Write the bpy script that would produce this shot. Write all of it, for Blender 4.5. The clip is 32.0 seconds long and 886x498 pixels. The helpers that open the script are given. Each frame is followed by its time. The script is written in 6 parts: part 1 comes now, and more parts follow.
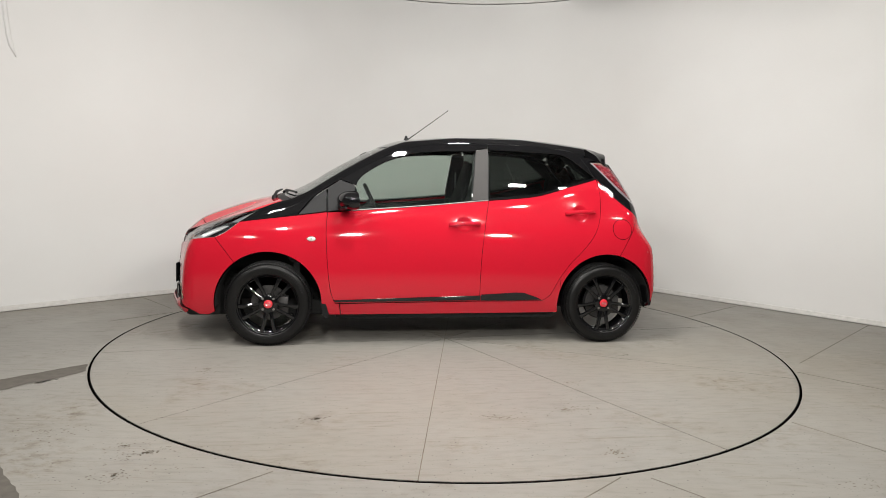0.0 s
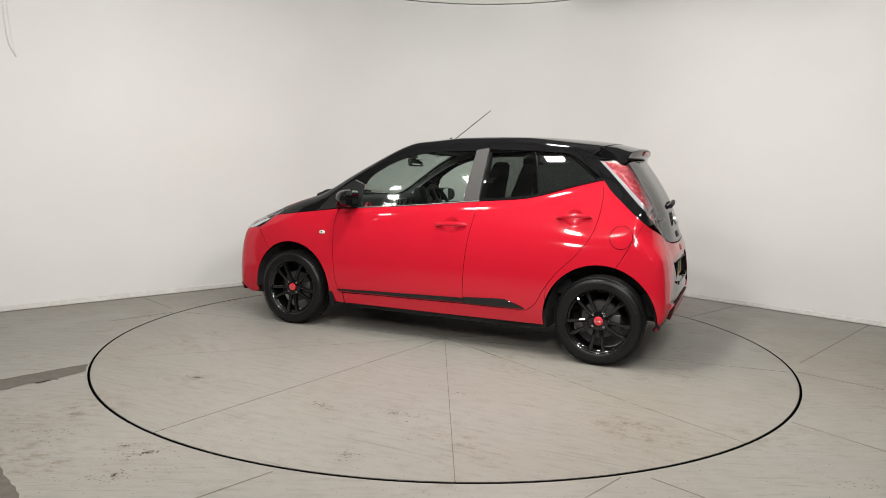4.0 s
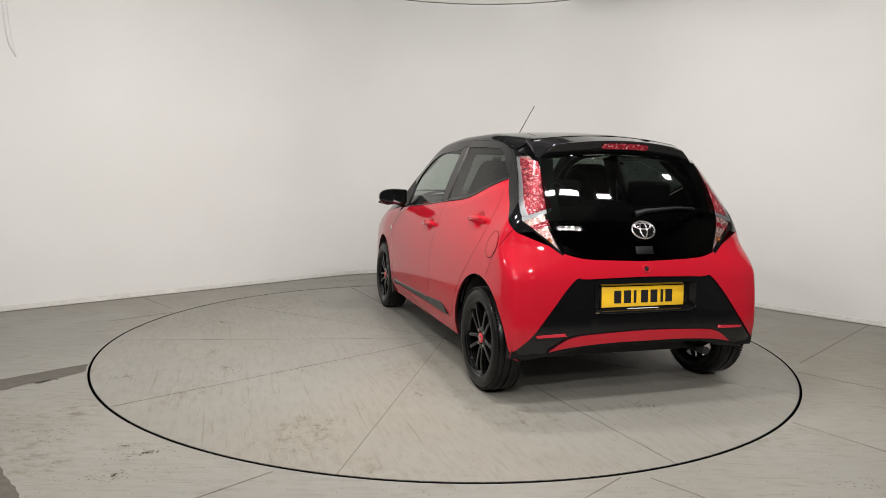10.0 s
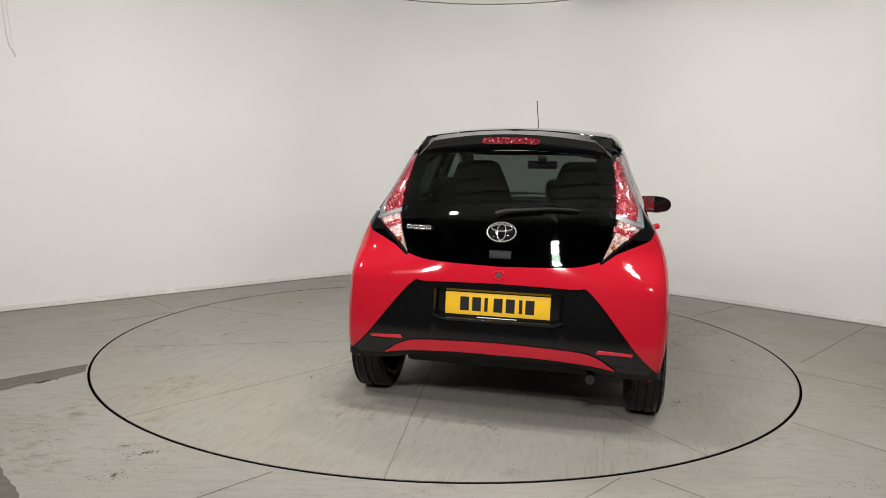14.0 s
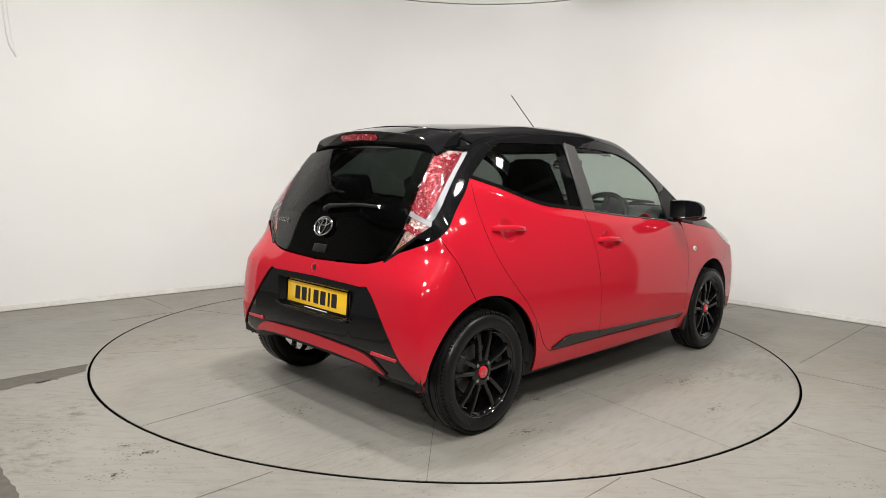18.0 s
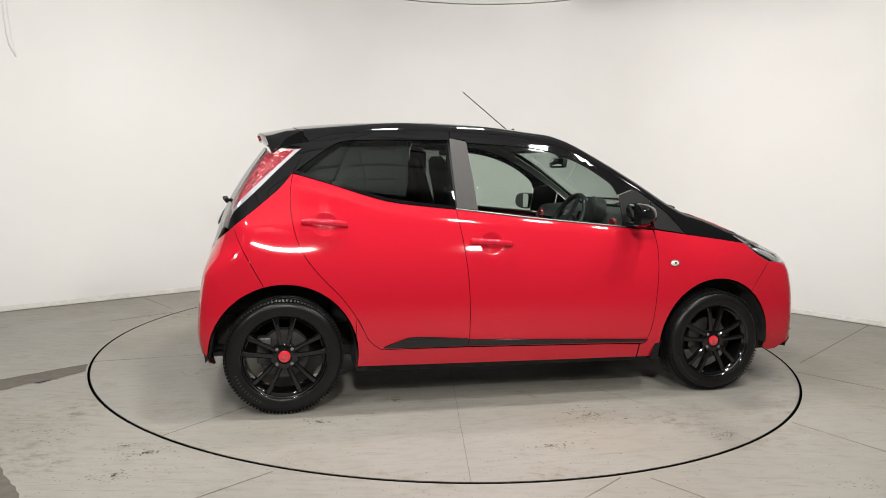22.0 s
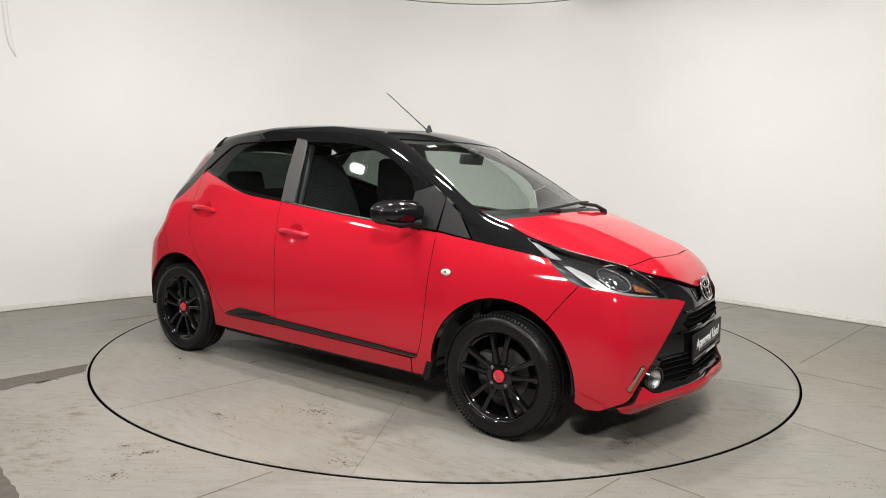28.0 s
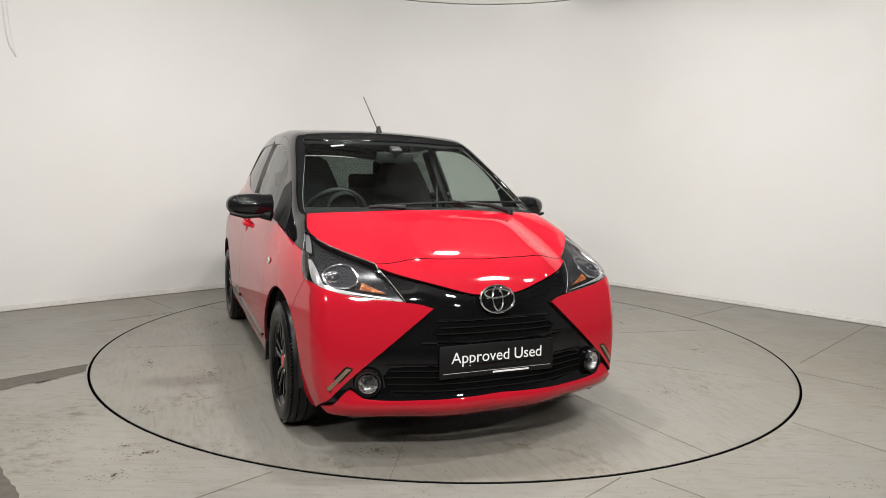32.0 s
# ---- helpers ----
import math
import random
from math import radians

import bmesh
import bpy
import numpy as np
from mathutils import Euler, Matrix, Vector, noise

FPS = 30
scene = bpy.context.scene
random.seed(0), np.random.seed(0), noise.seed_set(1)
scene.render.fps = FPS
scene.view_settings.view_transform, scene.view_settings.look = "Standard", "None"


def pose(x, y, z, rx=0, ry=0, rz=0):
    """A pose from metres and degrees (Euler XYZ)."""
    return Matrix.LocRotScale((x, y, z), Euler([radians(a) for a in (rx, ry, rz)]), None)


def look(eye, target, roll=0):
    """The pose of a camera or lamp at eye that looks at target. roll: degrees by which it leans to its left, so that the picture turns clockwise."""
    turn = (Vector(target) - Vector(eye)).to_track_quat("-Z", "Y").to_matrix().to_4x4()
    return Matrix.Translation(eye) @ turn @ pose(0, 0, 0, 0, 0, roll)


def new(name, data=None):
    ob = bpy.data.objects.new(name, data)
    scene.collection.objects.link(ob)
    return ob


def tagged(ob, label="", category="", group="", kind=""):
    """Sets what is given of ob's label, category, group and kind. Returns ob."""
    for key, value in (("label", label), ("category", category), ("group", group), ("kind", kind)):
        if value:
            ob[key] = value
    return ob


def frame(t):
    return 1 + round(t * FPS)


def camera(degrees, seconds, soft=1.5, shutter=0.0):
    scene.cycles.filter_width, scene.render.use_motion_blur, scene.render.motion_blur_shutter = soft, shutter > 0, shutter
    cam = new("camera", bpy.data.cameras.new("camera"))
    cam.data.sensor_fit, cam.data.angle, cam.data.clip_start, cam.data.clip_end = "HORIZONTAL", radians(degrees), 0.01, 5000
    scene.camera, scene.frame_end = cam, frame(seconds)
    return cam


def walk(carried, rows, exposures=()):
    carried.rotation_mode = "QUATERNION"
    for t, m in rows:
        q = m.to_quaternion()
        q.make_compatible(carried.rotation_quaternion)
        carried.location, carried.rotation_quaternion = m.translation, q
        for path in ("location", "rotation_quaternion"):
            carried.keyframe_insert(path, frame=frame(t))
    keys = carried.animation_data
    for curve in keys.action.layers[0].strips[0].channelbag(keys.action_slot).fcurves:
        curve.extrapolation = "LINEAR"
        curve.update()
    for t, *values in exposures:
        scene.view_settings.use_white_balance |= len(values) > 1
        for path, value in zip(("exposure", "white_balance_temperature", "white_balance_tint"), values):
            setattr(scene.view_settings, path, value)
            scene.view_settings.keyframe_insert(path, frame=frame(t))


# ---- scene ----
# The lens, the standing camera and the light of the place.
cam = camera(67.27, 32.0, soft=0.45)
CAM = pose(0.0, -4.701, 1.174, 83.578, -1.393, 0.503)
walk(cam, [(0, CAM), (32, CAM)], [(0, -0.18), (6, -0.18), (13, -0.30), (19, 0.03), (23, 0.03), (28, 0.03), (32, -0.11)])

world = bpy.data.worlds.new("dim_hall")
scene.world = world
world.use_nodes = True
world.node_tree.nodes["Background"].inputs[0].default_value = (0.9, 0.95, 1.0, 1)
world.node_tree.nodes["Background"].inputs[1].default_value = 0.006

CEILING = 3.128
ROOF = 3.75
# flood lamps hung over and round the turntable: place, power, and the spot they face
LAMPS = [
    (-3.3, -1.5, 15, -1.0, -0.2, 0.4), (-1.3, -3.2, 30, -0.4, 0.8, 0.5), (0.0, -4.7, 100, 0.2, 4.2, 2.9), (1.4, -3.5, 26, 0.7, 0.8, 0.5),
    (2.3, -1.9, 18, 1.2, 0.8, 0.3), (2.9, -1.0, 5, 1.6, 1.0, 0.4), (2.3, -4.9, 36, 0.4, 3.8, 2.2), (-2.4, -4.7, 50, 0.9, 3.8, 2.2),
    # the last of this row is added overhead to deepen the car's shadow
    (-0.2, -1.35, 50, -0.1, 0.0, 0.0), (-1.6, -1.6, 34, -1.2, -0.2, 0.0), (1.6, -2.1, 32, 1.3, -0.3, 0.0), (0.4, -0.4, 38, 0.4, -0.2, 0.0),
    # unseen fill light, added only to brighten the wall's top
    (0.9, -0.4, 26, 0.8, 4.2, 3.1)]
LAMP_Z = 2.92  # those over the hall's front hang lower


def lamp_aim(x, y, tx, ty, tz):
    return look((x, y, LAMP_Z - (0.36 if y < -4 else 0.0)), (tx, ty, tz))


for lx, ly, watts, tx, ty, tz in LAMPS:
    lamp = bpy.data.lights.new("flood_light", "AREA")
    lamp.shape, lamp.size, lamp.size_y = "RECTANGLE", 0.24, 0.13
    lamp.energy, lamp.color = watts, (1.0, 0.976, 0.934)
    new("flood_light", lamp).matrix_world = lamp_aim(lx, ly, tx, ty, tz)

# ---- materials ----


def material(name):
    m = bpy.data.materials.new(name)
    m.use_nodes = True
    return m, m.node_tree.nodes, m.node_tree.links, m.node_tree.nodes["Principled BSDF"]


def plain(name, colour, rough=0.5, metal=0.0, coat=0.0, grain=0.0, scale=60.0, bump=0.0, spec=0.5, coat_rough=0.03):
    """A surface of one colour with a mottle of two sizes, a changing gloss and a fine relief."""
    m, n, l, p = material(name)
    p.inputs["Base Color"].default_value = (*colour, 1)
    p.inputs["Roughness"].default_value, p.inputs["Metallic"].default_value = rough, metal
    p.inputs["Coat Weight"].default_value, p.inputs["Coat Roughness"].default_value = coat, coat_rough
    p.inputs["Specular IOR Level"].default_value = spec
    if grain or bump:
        co = n.new("ShaderNodeTexCoord")
        small, large = n.new("ShaderNodeTexNoise"), n.new("ShaderNodeTexNoise")
        for node, s in ((small, scale), (large, scale / 14)):
            node.inputs["Scale"].default_value, node.inputs["Detail"].default_value = s, 5
            l.new(co.outputs["Object"], node.inputs["Vector"])
        add = n.new("ShaderNodeMath")
        add.operation = "MULTIPLY_ADD"
        add.inputs[1].default_value = 0.5
        half = n.new("ShaderNodeMath")
        half.operation = "MULTIPLY"
        half.inputs[1].default_value = 0.5
        l.new(large.outputs["Fac"], half.inputs[0])
        l.new(small.outputs["Fac"], add.inputs[0])
        l.new(half.outputs[0], add.inputs[2])
        ramp = n.new("ShaderNodeMapRange")
        ramp.inputs["From Min"].default_value, ramp.inputs["From Max"].default_value = 0.3, 0.7
        ramp.inputs["To Min"].default_value, ramp.inputs["To Max"].default_value = 1 - grain, 1 + grain
        l.new(add.outputs[0], ramp.inputs[0])
        mul = n.new("ShaderNodeVectorMath")
        mul.operation = "SCALE"
        mul.inputs[0].default_value = colour
        l.new(ramp.outputs[0], mul.inputs["Scale"])
        l.new(mul.outputs[0], p.inputs["Base Color"])
        if bump:
            b = n.new("ShaderNodeBump")
            b.inputs["Strength"].default_value, b.inputs["Distance"].default_value = bump, 0.002
            l.new(small.outputs["Fac"], b.inputs["Height"])
            l.new(b.outputs[0], p.inputs["Normal"])
    return m


def glass(name, tint, gloss=0.03, ior=1.5):
    """A thin tinted pane: clear straight through, mirror-like by its Fresnel gloss."""
    m, n, l, p = material(name)
    n.remove(p)
    clear, shine, mix, edge, power, lift = (n.new("ShaderNode" + k) for k in ("BsdfTransparent", "BsdfGlossy", "MixShader", "LayerWeight", "Math", "Math"))
    clear.inputs[0].default_value = (*tint, 1)
    shine.inputs["Roughness"].default_value = gloss
    edge.inputs[0].default_value = 0.5
    power.operation, lift.operation = "POWER", "MULTIPLY_ADD"
    power.inputs[1].default_value = 5.0
    flat = ((ior - 1) / (ior + 1)) ** 2
    lift.inputs[1].default_value, lift.inputs[2].default_value = 1 - flat, flat
    l.new(edge.outputs["Facing"], power.inputs[0])
    l.new(power.outputs[0], lift.inputs[0])
    l.new(lift.outputs[0], mix.inputs[0])
    l.new(clear.outputs[0], mix.inputs[1])
    l.new(shine.outputs[0], mix.inputs[2])
    l.new(mix.outputs[0], n["Material Output"].inputs[0])
    return m


RED = plain("red_paint", (0.410, 0.0085, 0.0205), 0.5, 0.0, 1.0, 0.03, 900, 0, 0.0, 0.055)
BLACK = plain("black_gloss_paint", (0.0042, 0.0042, 0.0048), 0.3, 0.0, 1.0, spec=0.0)
BLACK_PLASTIC = plain("black_plastic", (0.005, 0.005, 0.0055), 0.5, 0, 0, 0.2, 400, 0.15, 0.25)
RUBBER = plain("tyre_rubber", (0.0065, 0.0064, 0.0064), 0.33, 0, 0, 0.35, 90, 0.2, 0.22)
RIM_BLACK = plain("black_gloss_alloy", (0.0035, 0.0035, 0.004), 0.3, 0.0, 1.0, spec=0.0)
GREY_FILM = plain("grey_pillar_film", (0.055, 0.053, 0.052), 0.7, 0, 0, 0.06, 300, 0, 0.2)
CHROME = plain("chrome", (0.75, 0.75, 0.76), 0.12, 1.0)
STEEL = plain("brake_steel", (0.32, 0.31, 0.30), 0.4, 1.0, 0, 0.15, 120)
UNDER = plain("underbody_black", (0.010, 0.010, 0.010), 0.8, 0, 0, 0.2, 20)
CABIN = plain("cabin_plastic", (0.022, 0.022, 0.024), 0.55, 0, 0, 0.15, 200, 0.1)
CLOTH = plain("seat_cloth", (0.020, 0.020, 0.023), 0.9, 0, 0, 0.3, 350, 0.3)
LINER = plain("headliner_grey", (0.42, 0.42, 0.40), 0.9, 0, 0, 0.05, 300)
WINDSCREEN = glass("clear_green_glass", (0.64, 0.70, 0.67))
SIDE_GLASS = glass("side_glass", (0.66, 0.73, 0.69))
TAIL_GLASS = glass("dark_tailgate_glass", (0.14, 0.165, 0.152), 0.02, 1.5)
PRIVACY = glass("dark_privacy_glass", (0.17, 0.19, 0.18), 0.02, 1.5)
LENS_CLEAR = glass("clear_lens", (0.93, 0.94, 0.95), 0.02)
RED_BADGE = plain("red_enamel", (0.60, 0.015, 0.03), 0.3, 0, 1.0)
YELLOW = plain("yellow_plate", (0.85, 0.50, 0.02), 0.35, 0, 0.4, 0.04, 200)
WHITE_PRINT = plain("white_print", (0.82, 0.82, 0.82), 0.5)
BLACK_PRINT = plain("black_print", (0.01, 0.01, 0.012), 0.4)
LED_PANEL = plain("lamp_housing", (0.6, 0.6, 0.6), 0.4, 0.3)
RED_TRIM = plain("red_trim", (0.5, 0.012, 0.03), 0.35, 0, 0.6)



def cells(name, stops, scale, rough=0.2, metal=0.6, relief=0.8):
    """Moulded lamp cells: small facets, each its own shade and tilt, under a clear coat."""
    m, n, l, p = material(name)
    co, v, ramp, bump = (n.new("ShaderNode" + k) for k in ("TexCoord", "TexVoronoi", "ValToRGB", "Bump"))
    v.inputs["Scale"].default_value = scale
    l.new(co.outputs["Object"], v.inputs["Vector"])
    e = ramp.color_ramp.elements
    while len(e) < len(stops):
        e.new(0.5)
    for k, (pos, c) in zip(e, stops):
        k.position, k.color = pos, (*c, 1)
    split = n.new("ShaderNodeSeparateColor")
    l.new(v.outputs["Color"], split.inputs[0])
    l.new(split.outputs[0], ramp.inputs[0])
    l.new(ramp.outputs[0], p.inputs["Base Color"])
    p.inputs["Roughness"].default_value, p.inputs["Metallic"].default_value = rough, metal
    p.inputs["Coat Weight"].default_value = 0.6
    bump.inputs["Strength"].default_value, bump.inputs["Distance"].default_value = relief, 0.004
    l.new(v.outputs["Distance"], bump.inputs["Height"])
    l.new(bump.outputs[0], p.inputs["Normal"])
    return m


RED_CELL = cells("red_lamp_cells", [(0.0, (0.10, 0.002, 0.007)), (0.55, (0.26, 0.005, 0.016)), (0.86, (0.42, 0.02, 0.04)), (1.0, (0.75, 0.40, 0.42))], 150, 0.2, 0.35)
REFLECTOR = cells("lamp_reflector", [(0.0, (0.28, 0.26, 0.27)), (0.5, (0.55, 0.53, 0.54)), (1.0, (0.85, 0.82, 0.82))], 70, 0.18, 0.95, 0.6)
SILVER = plain("satin_silver_strip", (0.25, 0.25, 0.26), 0.42, 0.6, 0.3)
BELT = plain("belt_strip_metal", (0.20, 0.20, 0.20), 0.45, 0.8)
DISC = plain("dull_brake_iron", (0.09, 0.087, 0.085), 0.45, 0.7, 0, 0.15, 120)
SCUFFED = plain("scuffed_white_skirting", (0.58, 0.565, 0.54), 0.6, 0, 0, 0.16, 22)
AMBER_CELL = cells("clear_and_amber_cells", [(0.0, (0.32, 0.10, 0.09)), (0.5, (0.52, 0.33, 0.30)), (0.8, (0.60, 0.42, 0.36)), (1.0, (0.85, 0.76, 0.75))], 110, 0.2, 0.6)


def wall_paint():
    m, n, l, p = material("white_wall_paint")
    co = n.new("ShaderNodeTexCoord")
    big, fine = n.new("ShaderNodeTexNoise"), n.new("ShaderNodeTexNoise")
    big.inputs["Scale"].default_value, big.inputs["Detail"].default_value = 0.7, 6
    fine.inputs["Scale"].default_value, fine.inputs["Detail"].default_value = 55, 4
    ramp = n.new("ShaderNodeValToRGB")
    ramp.color_ramp.elements[0].position, ramp.color_ramp.elements[1].position = 0.3, 0.75
    ramp.color_ramp.elements[0].color = (0.600, 0.590, 0.576, 1)
    ramp.color_ramp.elements[1].color = (0.645, 0.641, 0.630, 1)
    bump = n.new("ShaderNodeBump")
    bump.inputs["Strength"].default_value, bump.inputs["Distance"].default_value = 0.25, 0.002
    for node in (big, fine):
        l.new(co.outputs["Object"], node.inputs["Vector"])
    l.new(big.outputs["Fac"], ramp.inputs[0])
    l.new(ramp.outputs[0], p.inputs["Base Color"])
    l.new(fine.outputs["Fac"], bump.inputs["Height"])
    l.new(bump.outputs[0], p.inputs["Normal"])
    p.inputs["Roughness"].default_value = 0.75
    return m


def floor_paint():
    """Grey painted concrete: soft mottle, brushed dirt streaks, small dark pits."""
    m, n, l, p = material("grey_floor_paint")
    co = n.new("ShaderNodeTexCoord")

    def tex(scale, detail=6, stretch=(1, 1, 1), coarse=0.5):
        mp, t = n.new("ShaderNodeMapping"), n.new("ShaderNodeTexNoise")
        mp.inputs["Scale"].default_value = stretch
        t.inputs["Scale"].default_value, t.inputs["Detail"].default_value = scale, detail
        t.inputs["Roughness"].default_value = coarse
        l.new(co.outputs["Object"], mp.inputs[0])
        l.new(mp.outputs[0], t.inputs["Vector"])
        return t

    def ramp(src, stops):
        r = n.new("ShaderNodeValToRGB")
        e = r.color_ramp.elements
        while len(e) < len(stops):
            e.new(0.5)
        for k, (pos, c) in zip(e, stops):
            k.position, k.color = pos, (c, c, c, 1) if isinstance(c, float) else (*c, 1)
        l.new(src, r.inputs[0])
        return r

    def times(a, b, fac=1.0):
        x = n.new("ShaderNodeMix")
        x.data_type, x.blend_type = "RGBA", "MULTIPLY"
        x.inputs[0].default_value = fac
        l.new(a, x.inputs[6])
        l.new(b, x.inputs[7])
        return x.outputs[2]

    base = ramp(tex(0.8).outputs["Fac"], [(0.3, (0.218, 0.208, 0.187)), (0.7, (0.252, 0.241, 0.219))])
    brushed = ramp(tex(9, 8, (1, 3.5, 1)).outputs["Fac"], [(0.30, 0.88), (0.5, 1.0), (0.75, 1.04)])
    # stains: broad patches broken up by a fine grain
    area = ramp(tex(1.5, 5, coarse=0.6).outputs["Fac"], [(0.53, 0.0), (0.68, 0.9)])
    grain = ramp(tex(13, 14, (1, 1.5, 1), 0.78).outputs["Fac"], [(0.38, (0.36, 0.30, 0.23)), (0.43, (0.66, 0.60, 0.52)), (0.50, (0.93, 0.91, 0.88)), (0.54, 1.0)])
    stain = n.new("ShaderNodeMix")
    stain.data_type = "RGBA"
    stain.inputs[6].default_value = (1, 1, 1, 1)
    l.new(area.outputs[0], stain.inputs[0])
    l.new(grain.outputs[0], stain.inputs[7])
    pit_noise = tex(85, 2)
    pits = ramp(pit_noise.outputs["Fac"], [(0.27, 0.30), (0.33, 1.0)])
    # hair-fine scratches and tyre scuffs in two directions
    col = times(times(times(base.outputs[0], brushed.outputs[0]), stain.outputs[2]), pits.outputs[0], 1.0)
    for scale, turn, stretch in ((2.2, 0.5, (1, 26, 1)), (3.1, -0.9, (1, 34, 1))):
        mp, t = n.new("ShaderNodeMapping"), n.new("ShaderNodeTexNoise")
        mp.inputs["Rotation"].default_value, mp.inputs["Scale"].default_value = (0, 0, turn), stretch
        t.inputs["Scale"].default_value, t.inputs["Detail"].default_value = scale, 3
        t.inputs["Distortion"].default_value = 0.3
        l.new(co.outputs["Object"], mp.inputs[0])
        l.new(mp.outputs[0], t.inputs["Vector"])
        col = times(col, ramp(t.outputs["Fac"], [(0.30, (0.80, 0.77, 0.72)), (0.38, 1.0)]).outputs[0], 0.8)
    # brown dust lying in broad drifts
    dust = ramp(tex(0.55, 5).outputs["Fac"], [(0.45, (1.0, 1.0, 1.0)), (0.72, (1.0, 0.955, 0.885))])
    col = times(col, dust.outputs[0])
    l.new(col, p.inputs["Base Color"])
    gloss = n.new("ShaderNodeMapRange")
    gloss.inputs["To Min"].default_value, gloss.inputs["To Max"].default_value = 0.42, 0.68
    l.new(tex(3.5).outputs["Fac"], gloss.inputs[0])
    l.new(gloss.outputs[0], p.inputs["Roughness"])
    bump = n.new("ShaderNodeBump")
    bump.inputs["Strength"].default_value, bump.inputs["Distance"].default_value = 0.2, 0.002
    l.new(pit_noise.outputs["Fac"], bump.inputs["Height"])
    l.new(bump.outputs[0], p.inputs["Normal"])
    return m


WALL, FLOOR = wall_paint(), floor_paint()
HALL = plain("grey_hall_paint", (0.36, 0.355, 0.345), 0.7, 0, 0, 0.08, 6)
CEIL_DARK = plain("grey_roof_sheet", (0.24, 0.24, 0.235), 0.7, 0, 0, 0.1, 20)
JOINT = plain("joint_dirt", (0.13, 0.108, 0.08), 0.8, 0, 0, 0.6, 60)
FLOOR_JOINT = plain("dusty_floor_joint", (0.155, 0.140, 0.115), 0.8, 0, 0, 0.45, 30)
FLECK = plain("dirt_in_chips", (0.135, 0.115, 0.088), 0.9, 0, 0, 0.5, 120)
FLAKE = plain("flaking_paint_edge", (0.34, 0.325, 0.295), 0.8, 0, 0, 0.15, 80)
# grille slats; also slab sides and table rim, blackened as gap shade
MATT_BLACK = plain("matt_black", (0.010, 0.010, 0.010), 0.8, spec=0.0)
# red paint darkened to hold the shade inside the shut gaps
GAP_RED = plain("shaded_panel_edge", (0.03, 0.002, 0.003), 0.6, spec=0.1)
# near-black that stands in for shade in gaps, pit and grille openings
GAP = plain("gap_shadow_black", (0.004, 0.004, 0.004), 0.9, spec=0.0)
BARE = plain("bare_concrete", (0.095, 0.085, 0.072), 0.85, 0, 0, 0.3, 25, 0.3)

# ---- helpers for meshes ----


def link_mesh(name, verts, faces, mat, parent=None, label="", smooth=True, normals=None):
    me = bpy.data.meshes.new(name)
    me.from_pydata([tuple(v) for v in verts], [], faces)
    if isinstance(mat, (list, tuple)):
        for k in mat:
            me.materials.append(k)
    else:
        me.materials.append(mat)
    me.validate()
    me.shade_smooth() if smooth else me.shade_flat()
    if normals is not None:
        me.normals_split_custom_set_from_vertices([tuple(v) for v in normals])
    ob = new(name, me)
    ob.parent = parent
    if label:
        ob["label"] = label
    return ob


def part(name, bm, mat, parent=None, label="", smooth=40):
    """Links a bmesh as one mesh object under a thing or a part."""
    me = bpy.data.meshes.new(name)
    bmesh.ops.recalc_face_normals(bm, faces=bm.faces)
    bm.to_mesh(me)
    bm.free()
    for k in mat if isinstance(mat, (list, tuple)) else [mat]:
        me.materials.append(k)
    if smooth:
        me.shade_smooth()
        me.set_sharp_from_angle(angle=radians(smooth))
    ob = new(name, me)
    ob.parent = parent
    if label:
        ob["label"] = label
    return ob


def empty(name, parent=None, m=None):
    ob = new(name)
    ob.empty_display_size = 0.1
    ob.parent = parent
    if m is not None:
        ob.matrix_basis = m
    return ob


def add_box(bm, size, m, bevel=0.0, seg=2):
    made = bmesh.ops.create_cube(bm, size=1.0, matrix=m @ Matrix.Diagonal((*size, 1)))
    if bevel:
        edges = list({e for v in made["verts"] for e in v.link_edges})
        bmesh.ops.bevel(bm, geom=edges, offset=bevel, segments=seg, affect="EDGES", profile=0.5)


def box(size, m, bevel=0.0, seg=2):
    bm = bmesh.new()
    add_box(bm, size, m, bevel, seg)
    return bm


def add_tube(bm, pts, radius, sides=10, closed=False):
    """A round bar along points; radius may be a list."""
    pts = [Vector(p) for p in pts]
    n = len(pts)
    rings = []
    for i, p in enumerate(pts):
        a = pts[(i - 1) % n] if closed or i else pts[i]
        b = pts[(i + 1) % n] if closed or i < n - 1 else pts[i]
        d = (b - a).normalized()
        u = d.cross(Vector((0.13, 0.29, 0.95))).normalized()
        v = d.cross(u)
        r = radius[i] if isinstance(radius, (list, tuple)) else radius
        rings.append([bm.verts.new(p + r * (math.cos(k) * u + math.sin(k) * v)) for k in np.linspace(0, 2 * math.pi, sides, endpoint=False)])
    for i in range(n if closed else n - 1):
        a, b = rings[i], rings[(i + 1) % n]
        for k in range(sides):
            bm.faces.new((a[k], a[(k + 1) % sides], b[(k + 1) % sides], b[k]))
    if not closed:
        bm.faces.new(rings[0])
        bm.faces.new(rings[-1][::-1])


def tube(pts, radius, sides=10, closed=False):
    bm = bmesh.new()
    add_tube(bm, pts, radius, sides, closed)
    return bm


